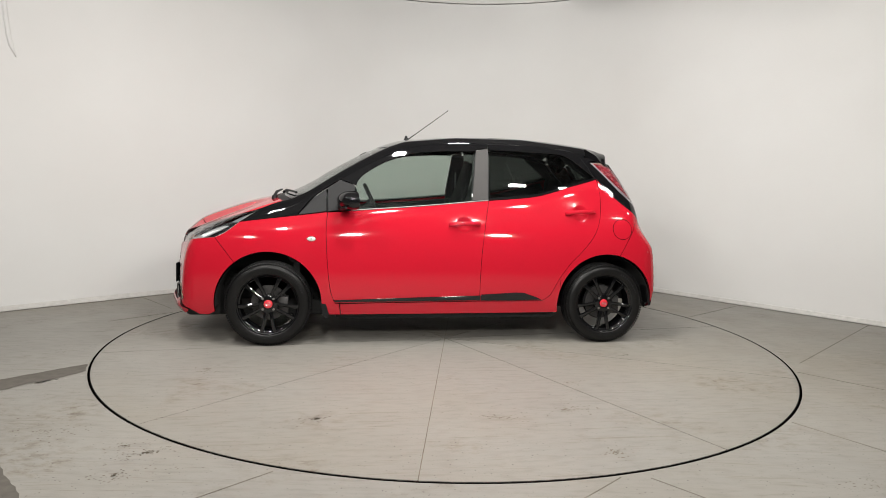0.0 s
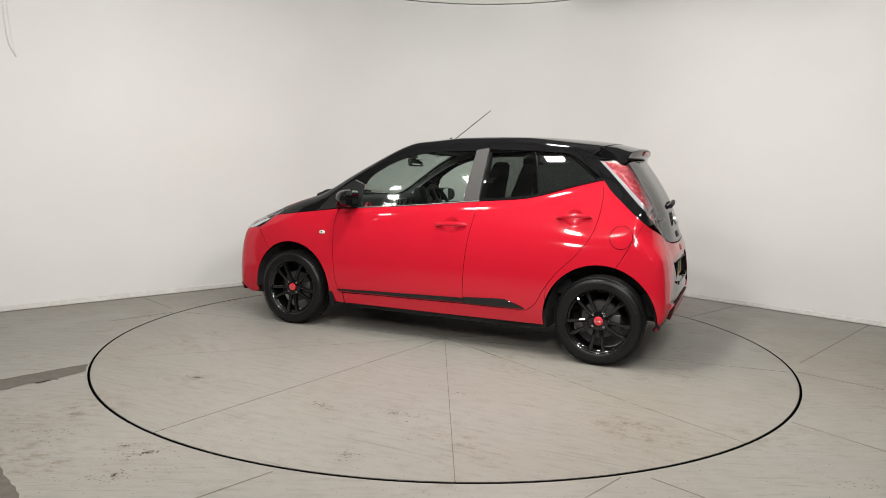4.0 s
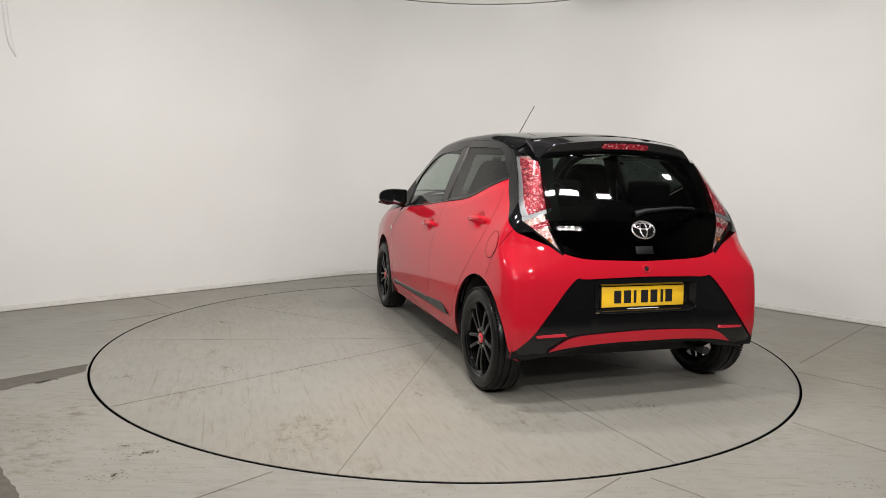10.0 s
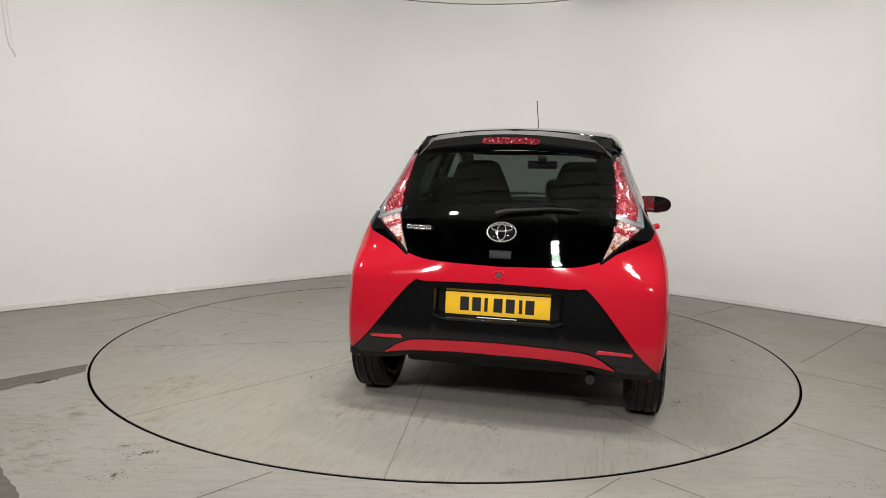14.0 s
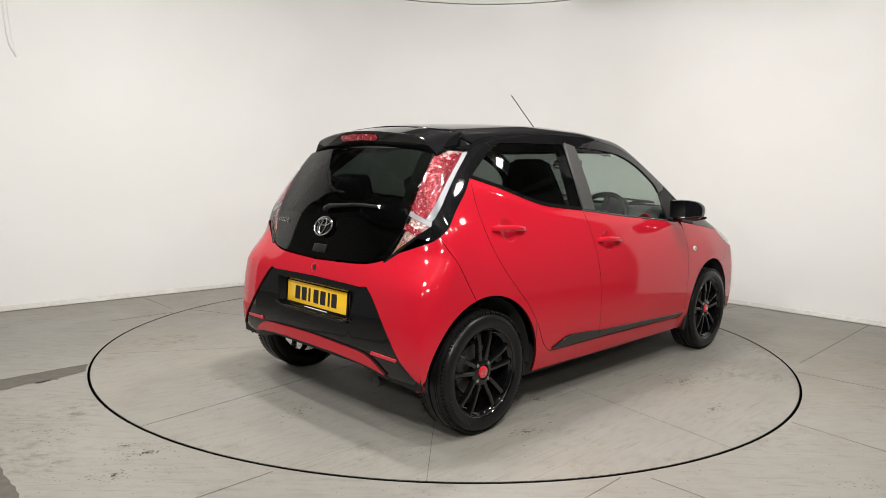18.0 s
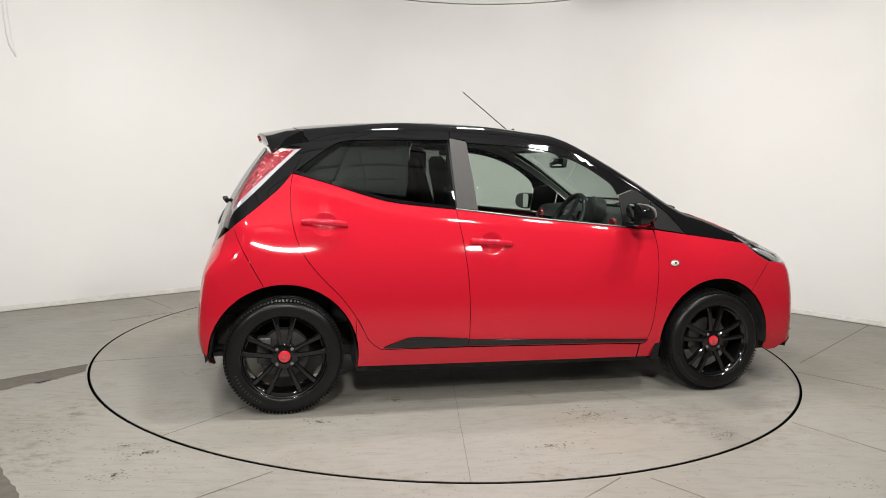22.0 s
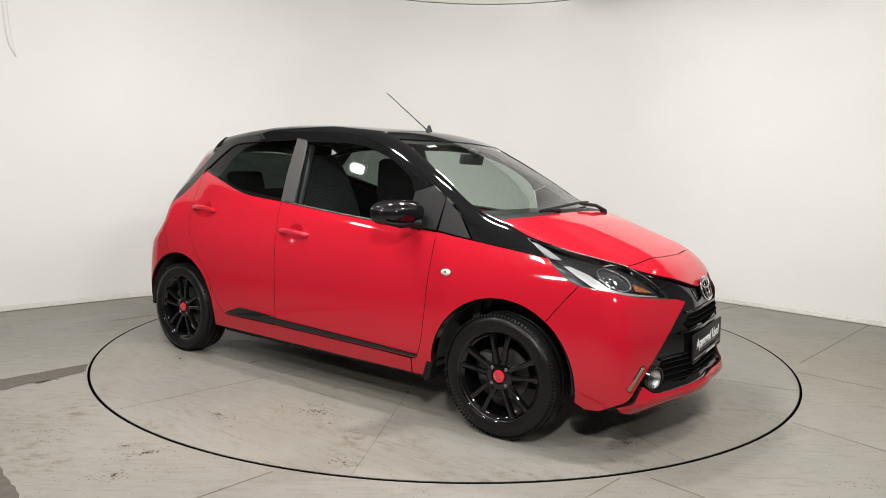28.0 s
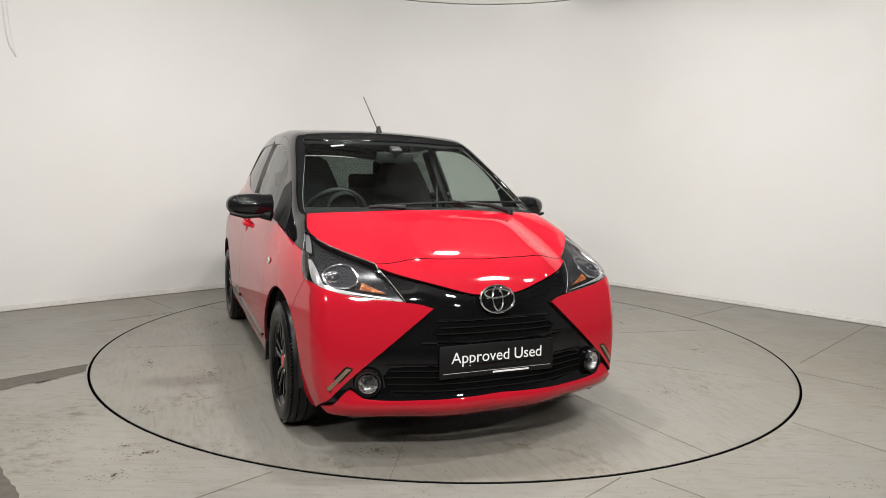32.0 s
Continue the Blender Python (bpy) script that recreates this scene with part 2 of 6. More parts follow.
def lathe(profile, sides, m=Matrix(), closed=False):
    """Turns a profile of (radius, height) about the local z axis."""
    bm = bmesh.new()
    rings = []
    for k in range(sides):
        a = 2 * math.pi * k / sides
        rings.append([bm.verts.new(m @ Vector((r * math.cos(a), r * math.sin(a), h))) for r, h in profile])
    n = len(profile)
    for k in range(sides):
        a, b = rings[k], rings[(k + 1) % sides]
        for i in range(n if closed else n - 1):
            j = (i + 1) % n
            bm.faces.new((a[i], b[i], b[j], a[j]))
    bmesh.ops.remove_doubles(bm, verts=bm.verts, dist=1e-6)
    return bm


def add_prism(bm, poly, m, depth, bevel=0.0):
    """A flat outline (x, y) pulled along local z by depth."""
    lo = [bm.verts.new(m @ Vector((x, y, 0))) for x, y in poly]
    hi = [bm.verts.new(m @ Vector((x, y, depth))) for x, y in poly]
    n = len(poly)
    top = bm.faces.new(hi)
    bm.faces.new(lo[::-1])
    for i in range(n):
        bm.faces.new((lo[i], lo[(i + 1) % n], hi[(i + 1) % n], hi[i]))
    if bevel:
        bmesh.ops.bevel(bm, geom=list(top.edges), offset=bevel, segments=2, affect="EDGES", profile=0.5)


def prism(poly, m, depth, bevel=0.0):
    bm = bmesh.new()
    add_prism(bm, poly, m, depth, bevel)
    return bm


def spline(points, step=0.02):
    """A smooth open curve through the points, as an array."""
    p = np.array(points, float)
    out = []
    for i in range(len(p) - 1):
        a, b, c, d = p[max(i - 1, 0)], p[i], p[i + 1], p[min(i + 2, len(p) - 1)]
        n = max(1, int(np.linalg.norm(c - b) / step))
        for t in np.arange(n) / n:
            out.append(0.5 * (2 * b + (c - a) * t + (2 * a - 5 * b + 4 * c - d) * t * t + (3 * b - a - 3 * c + d) * t ** 3))
    out.append(p[-1])
    return np.array(out)


def smooth_table(pairs):
    """A smooth function through (position, value) pairs."""
    xs, ys = np.array(pairs, float).T
    fine = np.linspace(xs[0], xs[-1], 400)
    slope = np.gradient(ys, xs)
    i = np.clip(np.searchsorted(xs, fine, side="right") - 1, 0, len(xs) - 2)
    h = xs[i + 1] - xs[i]
    t = (fine - xs[i]) / h
    val = (2 * t ** 3 - 3 * t ** 2 + 1) * ys[i] + (t ** 3 - 2 * t ** 2 + t) * h * slope[i] + (3 * t ** 2 - 2 * t ** 3) * ys[i + 1] + (t ** 3 - t ** 2) * h * slope[i + 1]
    return lambda x: np.interp(x, fine, val)

# ---- the hall ----
RING = 2.276
# plan of the wall: two straight runs and a round corner between them
def wall_plan(off=0.0):
    r = 2.25 + off
    cx, cy = 0.2, 4.2 - 2.25 * math.sqrt(2)
    pts = [(cx + r * math.cos(a), cy + r * math.sin(a)) for a in np.radians(np.linspace(135, 45, 49))]
    k = math.sqrt(0.5)
    left = (pts[0][0] - 3.6 * k, pts[0][1] - 3.6 * k)
    right = (pts[-1][0] + 3.6 * k, pts[-1][1] - 3.6 * k)
    return [left] + pts + [right]


def sheet_between(name, plan_a, plan_b, z0, z1, mat, label, smooth=True):
    verts, faces, n = [], [], len(plan_a)
    for pa, pb in zip(plan_a, plan_b):
        verts += [(*pa, z0), (*pa, z1), (*pb, z1), (*pb, z0)]
    for i in range(n - 1):
        for k in range(4):
            a, b = 4 * i + k, 4 * i + (k + 1) % 4
            faces.append((a, b, b + 4, a + 4))
    faces += [(0, 1, 2, 3), tuple(range(4 * n - 4, 4 * n))[::-1]]
    ob = link_mesh(name, verts, faces, mat, smooth=False)
    if smooth:
        ob.data.shade_smooth()
        ob.data.set_sharp_from_angle(angle=radians(30))
    return tagged(ob, label, "", "", "structure")


sheet_between("wall_back", wall_plan(), wall_plan(0.15), 0.0, CEILING, WALL, "white painted wall with a wide rounded corner")
sheet_between("baseboard", wall_plan(-0.012), wall_plan(-0.001), 0.006, 0.045, SCUFFED, "thin white painted skirting along the curved wall")
# unseen grey hall walls round the white wall, added for fill and reflections
for name, x, y, w, d in (("wall_left", -6.6, -2.6, 0.15, 11.2), ("wall_right", 7.0, -2.6, 0.15, 11.2), ("wall_front", 0.2, -8.2, 13.4, 0.15), ("wall_far", 0.2, 4.9, 13.4, 0.15)):
    tagged(part(name, box((w, d, ROOF), pose(x, y, ROOF / 2)), HALL, smooth=0), "plain grey hall wall out of view, added for fill and reflections", "", "", "structure")


def flat_ring(name, r0, r1, z, mat, sides=192):
    verts, faces = [], []
    for k in range(sides):
        a = 2 * math.pi * k / sides
        verts += [(r0 * math.cos(a), r0 * math.sin(a), z), (r1 * math.cos(a), r1 * math.sin(a), z)]
    for k in range(sides):
        a, b = 2 * k, 2 * ((k + 1) % sides)
        faces.append((a, b, b + 1, a + 1))
    return verts, faces


# floor with a round pit, in which the turntable sits
def build_floor():
    n = 192
    verts = [(RING * math.cos(2 * math.pi * k / n) * 1.0, RING * math.sin(2 * math.pi * k / n), 0) for k in range(n)]
    out = []
    for k in range(n):
        a = 2 * math.pi * k / n
        c, s = math.cos(a), math.sin(a)
        d = min((8.3 if abs(c) < 1e-9 else (9.0 / abs(c))), 99 if abs(s) < 1e-9 else ((6.0 if s > 0 else 8.3) / abs(s)))
        out.append((d * c, d * s, 0))
    verts += out + [(x, y, -0.12) for x, y, _ in verts[:n]]
    faces = []
    for k in range(n):
        j = (k + 1) % n
        faces += [(k, n + k, n + j, j), (k, j, 2 * n + j, 2 * n + k)]
    ob = link_mesh("floor", verts, faces, [FLOOR, GAP], smooth=False)
    for i, f in enumerate(ob.data.polygons):
        f.material_index = i % 2
    return tagged(ob, "grey painted concrete floor with dirt stains and saw-cut joints", "", "", "structure")


floor_ob = build_floor()
# near-black colour keeps the gap round the table in shade
tagged(link_mesh("pit_bottom", [(3 * math.cos(a), 3 * math.sin(a), -0.12) for a in np.linspace(0, 2 * math.pi, 48, endpoint=False)], [tuple(range(48))], GAP, smooth=False), "bottom of the turntable pit, blackened as shade", "", "", "structure")

# white rail on the wall's top edge, and a grey ribbed roof above
sheet_between("trim", wall_plan(-0.03), wall_plan(0.1), CEILING + 0.006, CEILING + 0.07, WALL, "white rail along the top of the wall")
bm = box((18, 15, 0.1), pose(0, -1.1, ROOF + 0.05))
for k in range(34):
    add_box(bm, (18, 0.07, 0.03), pose(0, -8.3 + 0.42 * k, ROOF - 0.012))
for k in range(5):
    add_box(bm, (0.16, 15, 0.2), pose(-6 + 3 * k, -1.1, ROOF - 0.12))
tagged(part("ceiling", bm, CEIL_DARK, smooth=0), "grey ribbed metal roof over the hall", "", "", "structure")
def flood_lamp(x, y, tx, ty, tz):
    m = lamp_aim(x, y, tx, ty, tz) @ Matrix.Translation((0, 0, 0.012))
    root = empty("flood_lamp", None, m)
    part("housing", box((0.34, 0.22, 0.045), pose(0, 0, 0.026), 0.008), LED_PANEL, root)
    for sx in (-1, 1):
        part("bracket", box((0.012, 0.03, 0.16), pose(sx * 0.18, 0, 0.06), 0.002), LED_PANEL, root)
    up = m.inverted() @ Vector((x, y, ROOF - 0.005))
    part("hanger", tube([(0, 0, 0.045), up], 0.012, 8), LED_PANEL, root)
    tagged(root, "grey rectangular LED flood lamp hung from the roof, unseen, some added as fill", "lamp", "flood lamps")


for lx, ly, _, tx, ty, tz in LAMPS:
    flood_lamp(lx, ly, tx, ty, tz)

# ---- the turntable ----
table = empty("turntable")
tagged(table, "round grey painted turntable flush with the floor", "turntable")
RIM = RING - 0.0115
JOINT_HALF = [0.0013, 0.0008, 0.0018, 0.0017, 0.0012, 0.0016, 0.0012, 0.0009, 0.0005, 0.0008]
for k in range(10):
    a0, a1 = radians(7.3 + 36 * k), radians(43.3 + 36 * k)
    g0, g1 = JOINT_HALF[k], JOINT_HALF[(k + 1) % 10]
    mid = (a0 + a1) / 2
    tip = Vector((math.cos(mid), math.sin(mid), 0)) * ((g0 + g1) / 2 / math.sin((a1 - a0) / 2))
    span = [a0 + math.asin(g0 / RIM) + (a1 - a0 - math.asin(g0 / RIM) - math.asin(g1 / RIM)) * i / 20 for i in range(21)]
    top = [tuple(tip)] + [(RIM * math.cos(a), RIM * math.sin(a), 0) for a in span]
    low = [(x, y, -0.1) for x, y, _ in top]
    m = len(top)
    faces = [tuple(range(m))] + [(i, m + i, m + (i + 1) % m, (i + 1) % m) for i in range(m)]
    slab = link_mesh("slab", top + low, faces, [FLOOR, MATT_BLACK], table, smooth=False)
    for f in slab.data.polygons[1:]:
        f.material_index = 1
verts, faces = flat_ring("bed", 0.0, RIM - 0.01, -0.0012, JOINT, 64)
link_mesh("bed", verts, faces, JOINT, table, "dirt in the joints between the slabs", smooth=False)
# black strip that widens the shaded line of the gap
verts, faces = flat_ring("rim", RIM - 0.003, RIM + 0.001, 0.0015, STEEL, 192)
link_mesh("rim", verts, faces, MATT_BLACK, table, "thin black edge that adds to the gap's painted shade", smooth=False)

# saw-cut joints and bare patches of the floor
def floor_joint(x0, y0, x1, y1, w=0.0045):
    d = math.hypot(x1 - x0, y1 - y0)
    bm = box((d, w, 0.002), pose((x0 + x1) / 2, (y0 + y1) / 2, 0.0006, 0, 0, math.degrees(math.atan2(y1 - y0, x1 - x0))))
    part("joint", bm, FLOOR_JOINT, floor_ob, smooth=0)


def bare_patch(points, label):
    rng = random.Random(len(points) * 7 + 3)
    run = spline(points + [points[0]], 0.03)[:-1]
    run = [(x + rng.uniform(-0.006, 0.006), y + rng.uniform(-0.006, 0.006)) for x, y in run]
    link_mesh("worn_patch", [(x, y, 0.0015) for x, y in run], [tuple(range(len(run)))], BARE, floor_ob, label, smooth=False)


K = math.sqrt(0.5)
for x0, y0, x1, y1 in ((2.33, -0.43, 3.6, 0.86), (2.20, -0.64, 4.2, -2.5), (1.72, -1.52, 4.0, -4.6), (-0.66, -2.21, -2.2, -3.85), (0.71, -2.18, -0.9, -3.8), (0.83, -2.18, 2.9, -4.25), (2.06, 0.92, 2.86, 1.62), (-2.22, 0.62, -2.56, 0.24), (-2.30, 0.77, -2.82, 1.29)):
    floor_joint(x0, y0, x1, y1)
bare_patch([(-2.118, -0.862), (-2.125, -0.868), (-2.42, -1.19), (-2.9, -1.72), (-3.3, -2.16), (-3.18, -2.30), (-2.75, -1.87), (-2.42, -1.52), (-2.30, -1.37), (-2.22, -1.23), (-2.16, -1.18), (-2.056, -1.012), (-2.050, -1.004), (-2.085, -0.935)], "bare concrete strip with a chipped edge")
bare_patch([(-1.73, -2.22), (-1.66, -2.30), (-1.46, -2.50), (-1.2, -2.8), (-1.32, -2.86), (-1.52, -2.56), (-1.60, -2.45), (-1.68, -2.30)], "bare concrete patch")

# chipped and dirty spots: many small flecks round one place
def fleck_patch(x, y, rx, ry, turn, count, parent, mat, size=0.010, seed=1):
    rng = random.Random(seed)
    verts, faces = [], []
    for _ in range(count):
        r, a = abs(rng.gauss(0, 0.5)) * rng.choice((0.4, 0.7, 1.0)), rng.uniform(0, 2 * math.pi)
        u, v = r * rx * math.cos(a), r * ry * math.sin(a)
        c, d = math.cos(turn), math.sin(turn)
        px, py = x + u * c - v * d, y + u * d + v * c
        k = rng.randint(5, 8)
        long, slim = size * rng.uniform(0.2, 1.1), size * rng.uniform(0.15, 0.6)
        t = turn + rng.gauss(0, 0.5)
        n = len(verts)
        for i in range(k):
            b = 2 * math.pi * i / k
            e, f = long * math.cos(b) * rng.uniform(0.6, 1.2), slim * math.sin(b) * rng.uniform(0.6, 1.2)
            verts.append((px + e * math.cos(t) - f * math.sin(t), py + e * math.sin(t) + f * math.cos(t), 0.0007))
        faces.append(tuple(range(n, n + k)))
    tagged(link_mesh("fleck_patch", verts, faces, mat, parent, "scattered chips and dirt", smooth=False), kind="stuff")


# on the turntable: place, half sizes, turn, number
for k, (x, y, rx, ry, turn, count) in enumerate((
        (-0.41, 1.50, 0.22, 0.10, 0.1, 34), (-0.46, 2.03, 0.09, 0.07, 0.3, 20), (0.84, 1.54, 0.20, 0.07, 0.5, 34), (-0.56, 1.07, 0.12, 0.10, 0.2, 12),
        (-0.03, 1.58, 0.25, 0.06, -0.3, 26), (-1.13, 0.52, 0.12, 0.04, 0.4, 12), (0.36, -1.62, 0.26, 0.15, 0.4, 60), (1.71, -1.05, 0.14, 0.08, 0.9, 30),
        (0.86, -1.97, 0.20, 0.08, 0.3, 22), (-0.95, -1.50, 0.18, 0.08, -0.3, 26), (-0.56, -1.25, 0.16, 0.06, -0.4, 22), (0.02, -1.95, 0.25, 0.08, 0.1, 26),
        (-1.6, -0.6, 0.25, 0.1, 0.9, 26), (1.5, 0.7, 0.25, 0.12, -0.8, 24))):
    fleck_patch(x, y, rx * 1.3, ry * 1.3, turn, count * 2, table, FLECK, 0.009, 11 + k)
# on the floor round it
for k, (x, y, rx, ry, turn, count) in enumerate(((-1.22, -2.07, 0.16, 0.05, 0.5, 46), (-1.34, -2.01, 0.12, 0.04, 0.4, 24), (-1.75, -1.88, 0.40, 0.25, 0.4, 40), (-1.25, -2.28, 0.35, 0.15, 0.4, 40), (-2.4, -0.6, 0.5, 0.12, 0.8, 40), (2.5, -1.2, 0.4, 0.3, -0.6, 26), (1.7, -2.2, 0.4, 0.2, 0.2, 18))):
    fleck_patch(x, y, rx * 1.2, ry * 1.2, turn, count * 2, floor_ob, FLECK, 0.007, 51 + k)
fleck_patch(-2.17, -1.20, 0.20, 0.03, 0.85, 60, floor_ob, FLAKE, 0.020, 71)
fleck_patch(-2.40, -1.50, 0.24, 0.03, 0.83, 50, floor_ob, FLAKE, 0.020, 72)
fleck_patch(-1.60, -2.44, 0.12, 0.03, -0.85, 40, floor_ob, FLAKE, 0.014, 73)

# torn edge of the wall covering, hanging loose
def torn_strip():
    rows = [(2.75, -0.062, -0.040, 0.004), (2.43, -0.060, -0.046, 0.005), (2.28, -0.052, -0.038, 0.007), (2.16, -0.042, -0.026, 0.009), (2.08, -0.026, -0.014, 0.011), (2.00, 0.018, 0.002, 0.011)]
    verts, faces = [], []
    for z, a, b, lift in rows:
        for q, h in ((a - 0.02, 0.002), ((a + b) / 2 - 0.01, lift * 0.5), (b, lift)):
            verts.append((-3.400 + (q + h) * K, 0.600 + (q - h) * K, z))
    for i in range(len(rows) - 1):
        for k in range(2):
            v = 3 * i + k
            faces.append((v, v + 1, v + 4, v + 3))
    ob = link_mesh("torn_covering", verts, faces, WALL)
    mod = ob.modifiers.new("thickness", "SOLIDIFY")
    mod.thickness = 0.002
    tagged(ob, "loose torn strip of white wall covering", "wall covering")


torn_strip()

# ---- the car: one hatchback body, from which the panels are cut ----
car = empty("car")
tagged(car, "red five-door hatchback with black roof and wheels on the turntable", "car")
SHIFT = Vector((0.0507, -0.5986, 0.0))  # the car stands off the turntable's centre
body = empty("body", car, Matrix.Translation(SHIFT))

wide = smooth_table([(-1.9, 0.711), (-1.6, 0.766), (-1.35, 0.793), (-1.1, 0.800), (-0.8, 0.7995), (-0.3, 0.7985), (0.3, 0.7995), (0.9, 0.799), (1.2, 0.790), (1.45, 0.762), (1.65, 0.735), (1.95, 0.695)])
tuck = smooth_table([(0, 0.106), (0.12, 0.067), (0.21, 0.032), (0.3, 0.011), (0.42, 0.001), (0.55, 0.0015), (0.66, 0.008), (0.74, 0.0185), (0.8, 0.0295), (0.86, 0.0425), (0.93, 0.0595), (1, 0.0775), (1.1, 0.0995), (1.2, 0.1275), (1.36, 0.181), (1.42, 0.206), (1.7, 0.493)])
lean = smooth_table([(-1.9, 0.54), (-1.35, 0.295), (-1.15, 0.20), (-1, 0.155), (-0.7, 0.115), (-0.35, 0.10), (0, 0.092), (0.3, 0.105), (0.6, 0.158), (0.85, 0.22), (1.05, 0.29), (1.25, 0.36), (1.5, 0.42), (1.95, 0.461)])
crest = smooth_table([(-1.9, 1.242), (-1.5, 1.336), (-1.2, 1.405), (-0.9, 1.440), (-0.5, 1.459), (-0.15, 1.450), (0.1, 1.434), (0.28, 1.416), (0.5, 1.335), (0.75, 1.206), (0.93, 1.095), (1.02, 1.047), (1.15, 0.999), (1.35, 0.926), (1.55, 0.851), (1.68, 0.795), (1.78, 0.734), (1.9, 0.636)])
crown = smooth_table([(-1.9, 0.247), (-1.2, 0.198), (-0.5, 0.095), (0.1, 0.080), (0.3, 0.115), (0.6, 0.176), (0.95, 0.155), (1.2, 0.105), (1.5, 0.128), (1.9, 0.172)])
nose = smooth_table([(0, 1.747), (0.16, 1.808), (0.2, 1.860), (0.25, 1.889), (0.32, 1.897), (0.45, 1.896), (0.58, 1.878), (0.68, 1.848), (0.75, 1.810), (0.8, 1.772), (0.9, 1.695), (1.7, 1.081)])
nose_plan = smooth_table([(0, 0.013), (0.15, 0.013), (0.26, 0.030), (0.38, 0.070), (0.52, 0.112), (0.63, 0.145), (0.7, 0.176), (0.75, 0.226), (0.8, 0.322), (0.95, 0.845)])
tail = smooth_table([(0, 1.511), (0.22, 1.563), (0.28, 1.605), (0.36, 1.624), (0.48, 1.622), (0.6, 1.610), (0.68, 1.597), (0.745, 1.582), (0.82, 1.561), (0.905, 1.535), (1, 1.498), (1.15, 1.412), (1.29, 1.312), (1.36, 1.256), (1.7, 0.911)])
tail_plan = smooth_table([(0, 0.032), (0.15, 0.032), (0.26, 0.036), (0.46, 0.062), (0.58, 0.080), (0.68, 0.121), (0.76, 0.194), (0.95, 0.620)])


tail_plan_low = smooth_table([(0, 0.023), (0.26, 0.027), (0.46, 0.037), (0.58, 0.043), (0.68, 0.056), (0.76, 0.093), (0.8, 0.155), (0.95, 0.610)])


bulge = smooth_table([(-1.9, 0.0), (0.9, 0.0), (1.12, 0.0), (1.22, 0.008), (1.35, 0.027), (1.5, 0.034), (1.65, 0.038), (1.75, 0.034), (1.85, 0.016), (1.95, 0.0)])


def raised(x, ay):
    """The raised middle of the bonnet, with a soft ridge along either side."""
    q = np.clip((0.45 - ay) / 0.19, 0, 1)
    return np.maximum(bulge(x), 0) * q * q * (3 - 2 * q) * (0.92 + 0.08 * (ay / 0.26) ** 2)


def soft_max(a, b, k):
    h = np.maximum(k - np.abs(a - b), 0) / k
    return np.maximum(a, b) + h * h * k * 0.25


def half_width(x, z):
    # the tail lamps stand proud of the flank
    haunch = 0.034 * np.exp(-((x + 1.42) / 0.17) ** 2 - ((z - 0.91) / 0.14) ** 2)
    return wide(x) - tuck(z) - lean(x) * 0.5 * (z - 0.77 + np.sqrt((z - 0.77) ** 2 + 0.0049)) + haunch


def hull(x, y, z):
    """Below zero inside the body."""
    ay = np.abs(y)
    low = np.clip((0.86 - z) / 0.2, 0, 1)
    low = low * low * (3 - 2 * low)
    f = soft_max(z - crest(x) + crown(x) * ay * ay - raised(x, ay), ay - half_width(x, z), 0.05)
    # the lip juts out under the mouth and dies away towards the corners
    edge = np.clip((0.75 - ay) / 0.22, 0, 1)
    lip = 0.036 * np.exp(-((z - 0.243) / 0.045) ** 2) * edge * edge * (3 - 2 * edge)
    f = soft_max(f, x - nose(z) - lip + nose_plan(ay), 0.05)
    f = soft_max(f, -x - tail(z) + low * tail_plan_low(ay) + (1 - low) * tail_plan(ay), 0.05)
    return soft_max(f, 0.16 - z, 0.03)


def solve(fun, lo, hi):
    """The place where fun turns from inside to outside, value by value."""
    for _ in range(34):
        mid = (lo + hi) / 2
        inside = fun(mid) < 0
        lo, hi = np.where(inside, mid, lo), np.where(inside, hi, mid)
    return (lo + hi) / 2


class Chart:
    """A flat map (u, v) of one side of the body."""

    def __init__(self, kind, s=1, pivot=1.0):
        self.kind, self.s, self.pivot = kind, s, pivot

    def lift(self, uv):
        u, v = np.asarray(uv, float).reshape(-1, 2).T
        zero = np.zeros_like(u)
        if self.kind == "side":
            y = solve(lambda q: hull(u, q, v), zero, zero + 1.0)
            return np.stack([u, self.s * y, v], 1)
        if self.kind == "top":
            z = solve(lambda q: hull(u, v, q), zero + 0.3, zero + 1.7)
            return np.stack([u, v, z], 1)
        if self.kind == "front":
            x = solve(lambda q: hull(q, u, v), zero, zero + 2.2)
            return np.stack([x, u, v], 1)
        if self.kind == "back":
            x = solve(lambda q: hull(-q, u, v), zero, zero + 2.2)
            return np.stack([-x, u, v], 1)
        if self.kind == "roll":
            c, d = np.cos(v), np.sin(v)
            r = solve(lambda q: hull(u, q * c, 0.72 + q * d), zero, zero + 1.3)
            return np.stack([u, r * c, 0.72 + r * d], 1)
        c, d = np.cos(u), np.sin(u)
        r = solve(lambda q: hull(self.pivot + q * c, q * d, v), zero, zero + 2.0)
        return np.stack([self.pivot + r * c, r * d, v], 1)

    def flat(self, p):
        x, y, z = p.T
        if self.kind == "side":
            return np.stack([x, z], 1)
        if self.kind == "top":
            return np.stack([x, y], 1)
        if self.kind in ("front", "back"):
            return np.stack([y, z], 1)
        if self.kind == "roll":
            return np.stack([x, np.mod(np.arctan2(z - 0.72, y) + 1.5708, 2 * math.pi) - 1.5708], 1)
        a = np.arctan2(y, x - self.pivot)
        if self.pivot < 0:
            a = np.mod(a, 2 * math.pi)
        return np.stack([a, z], 1)


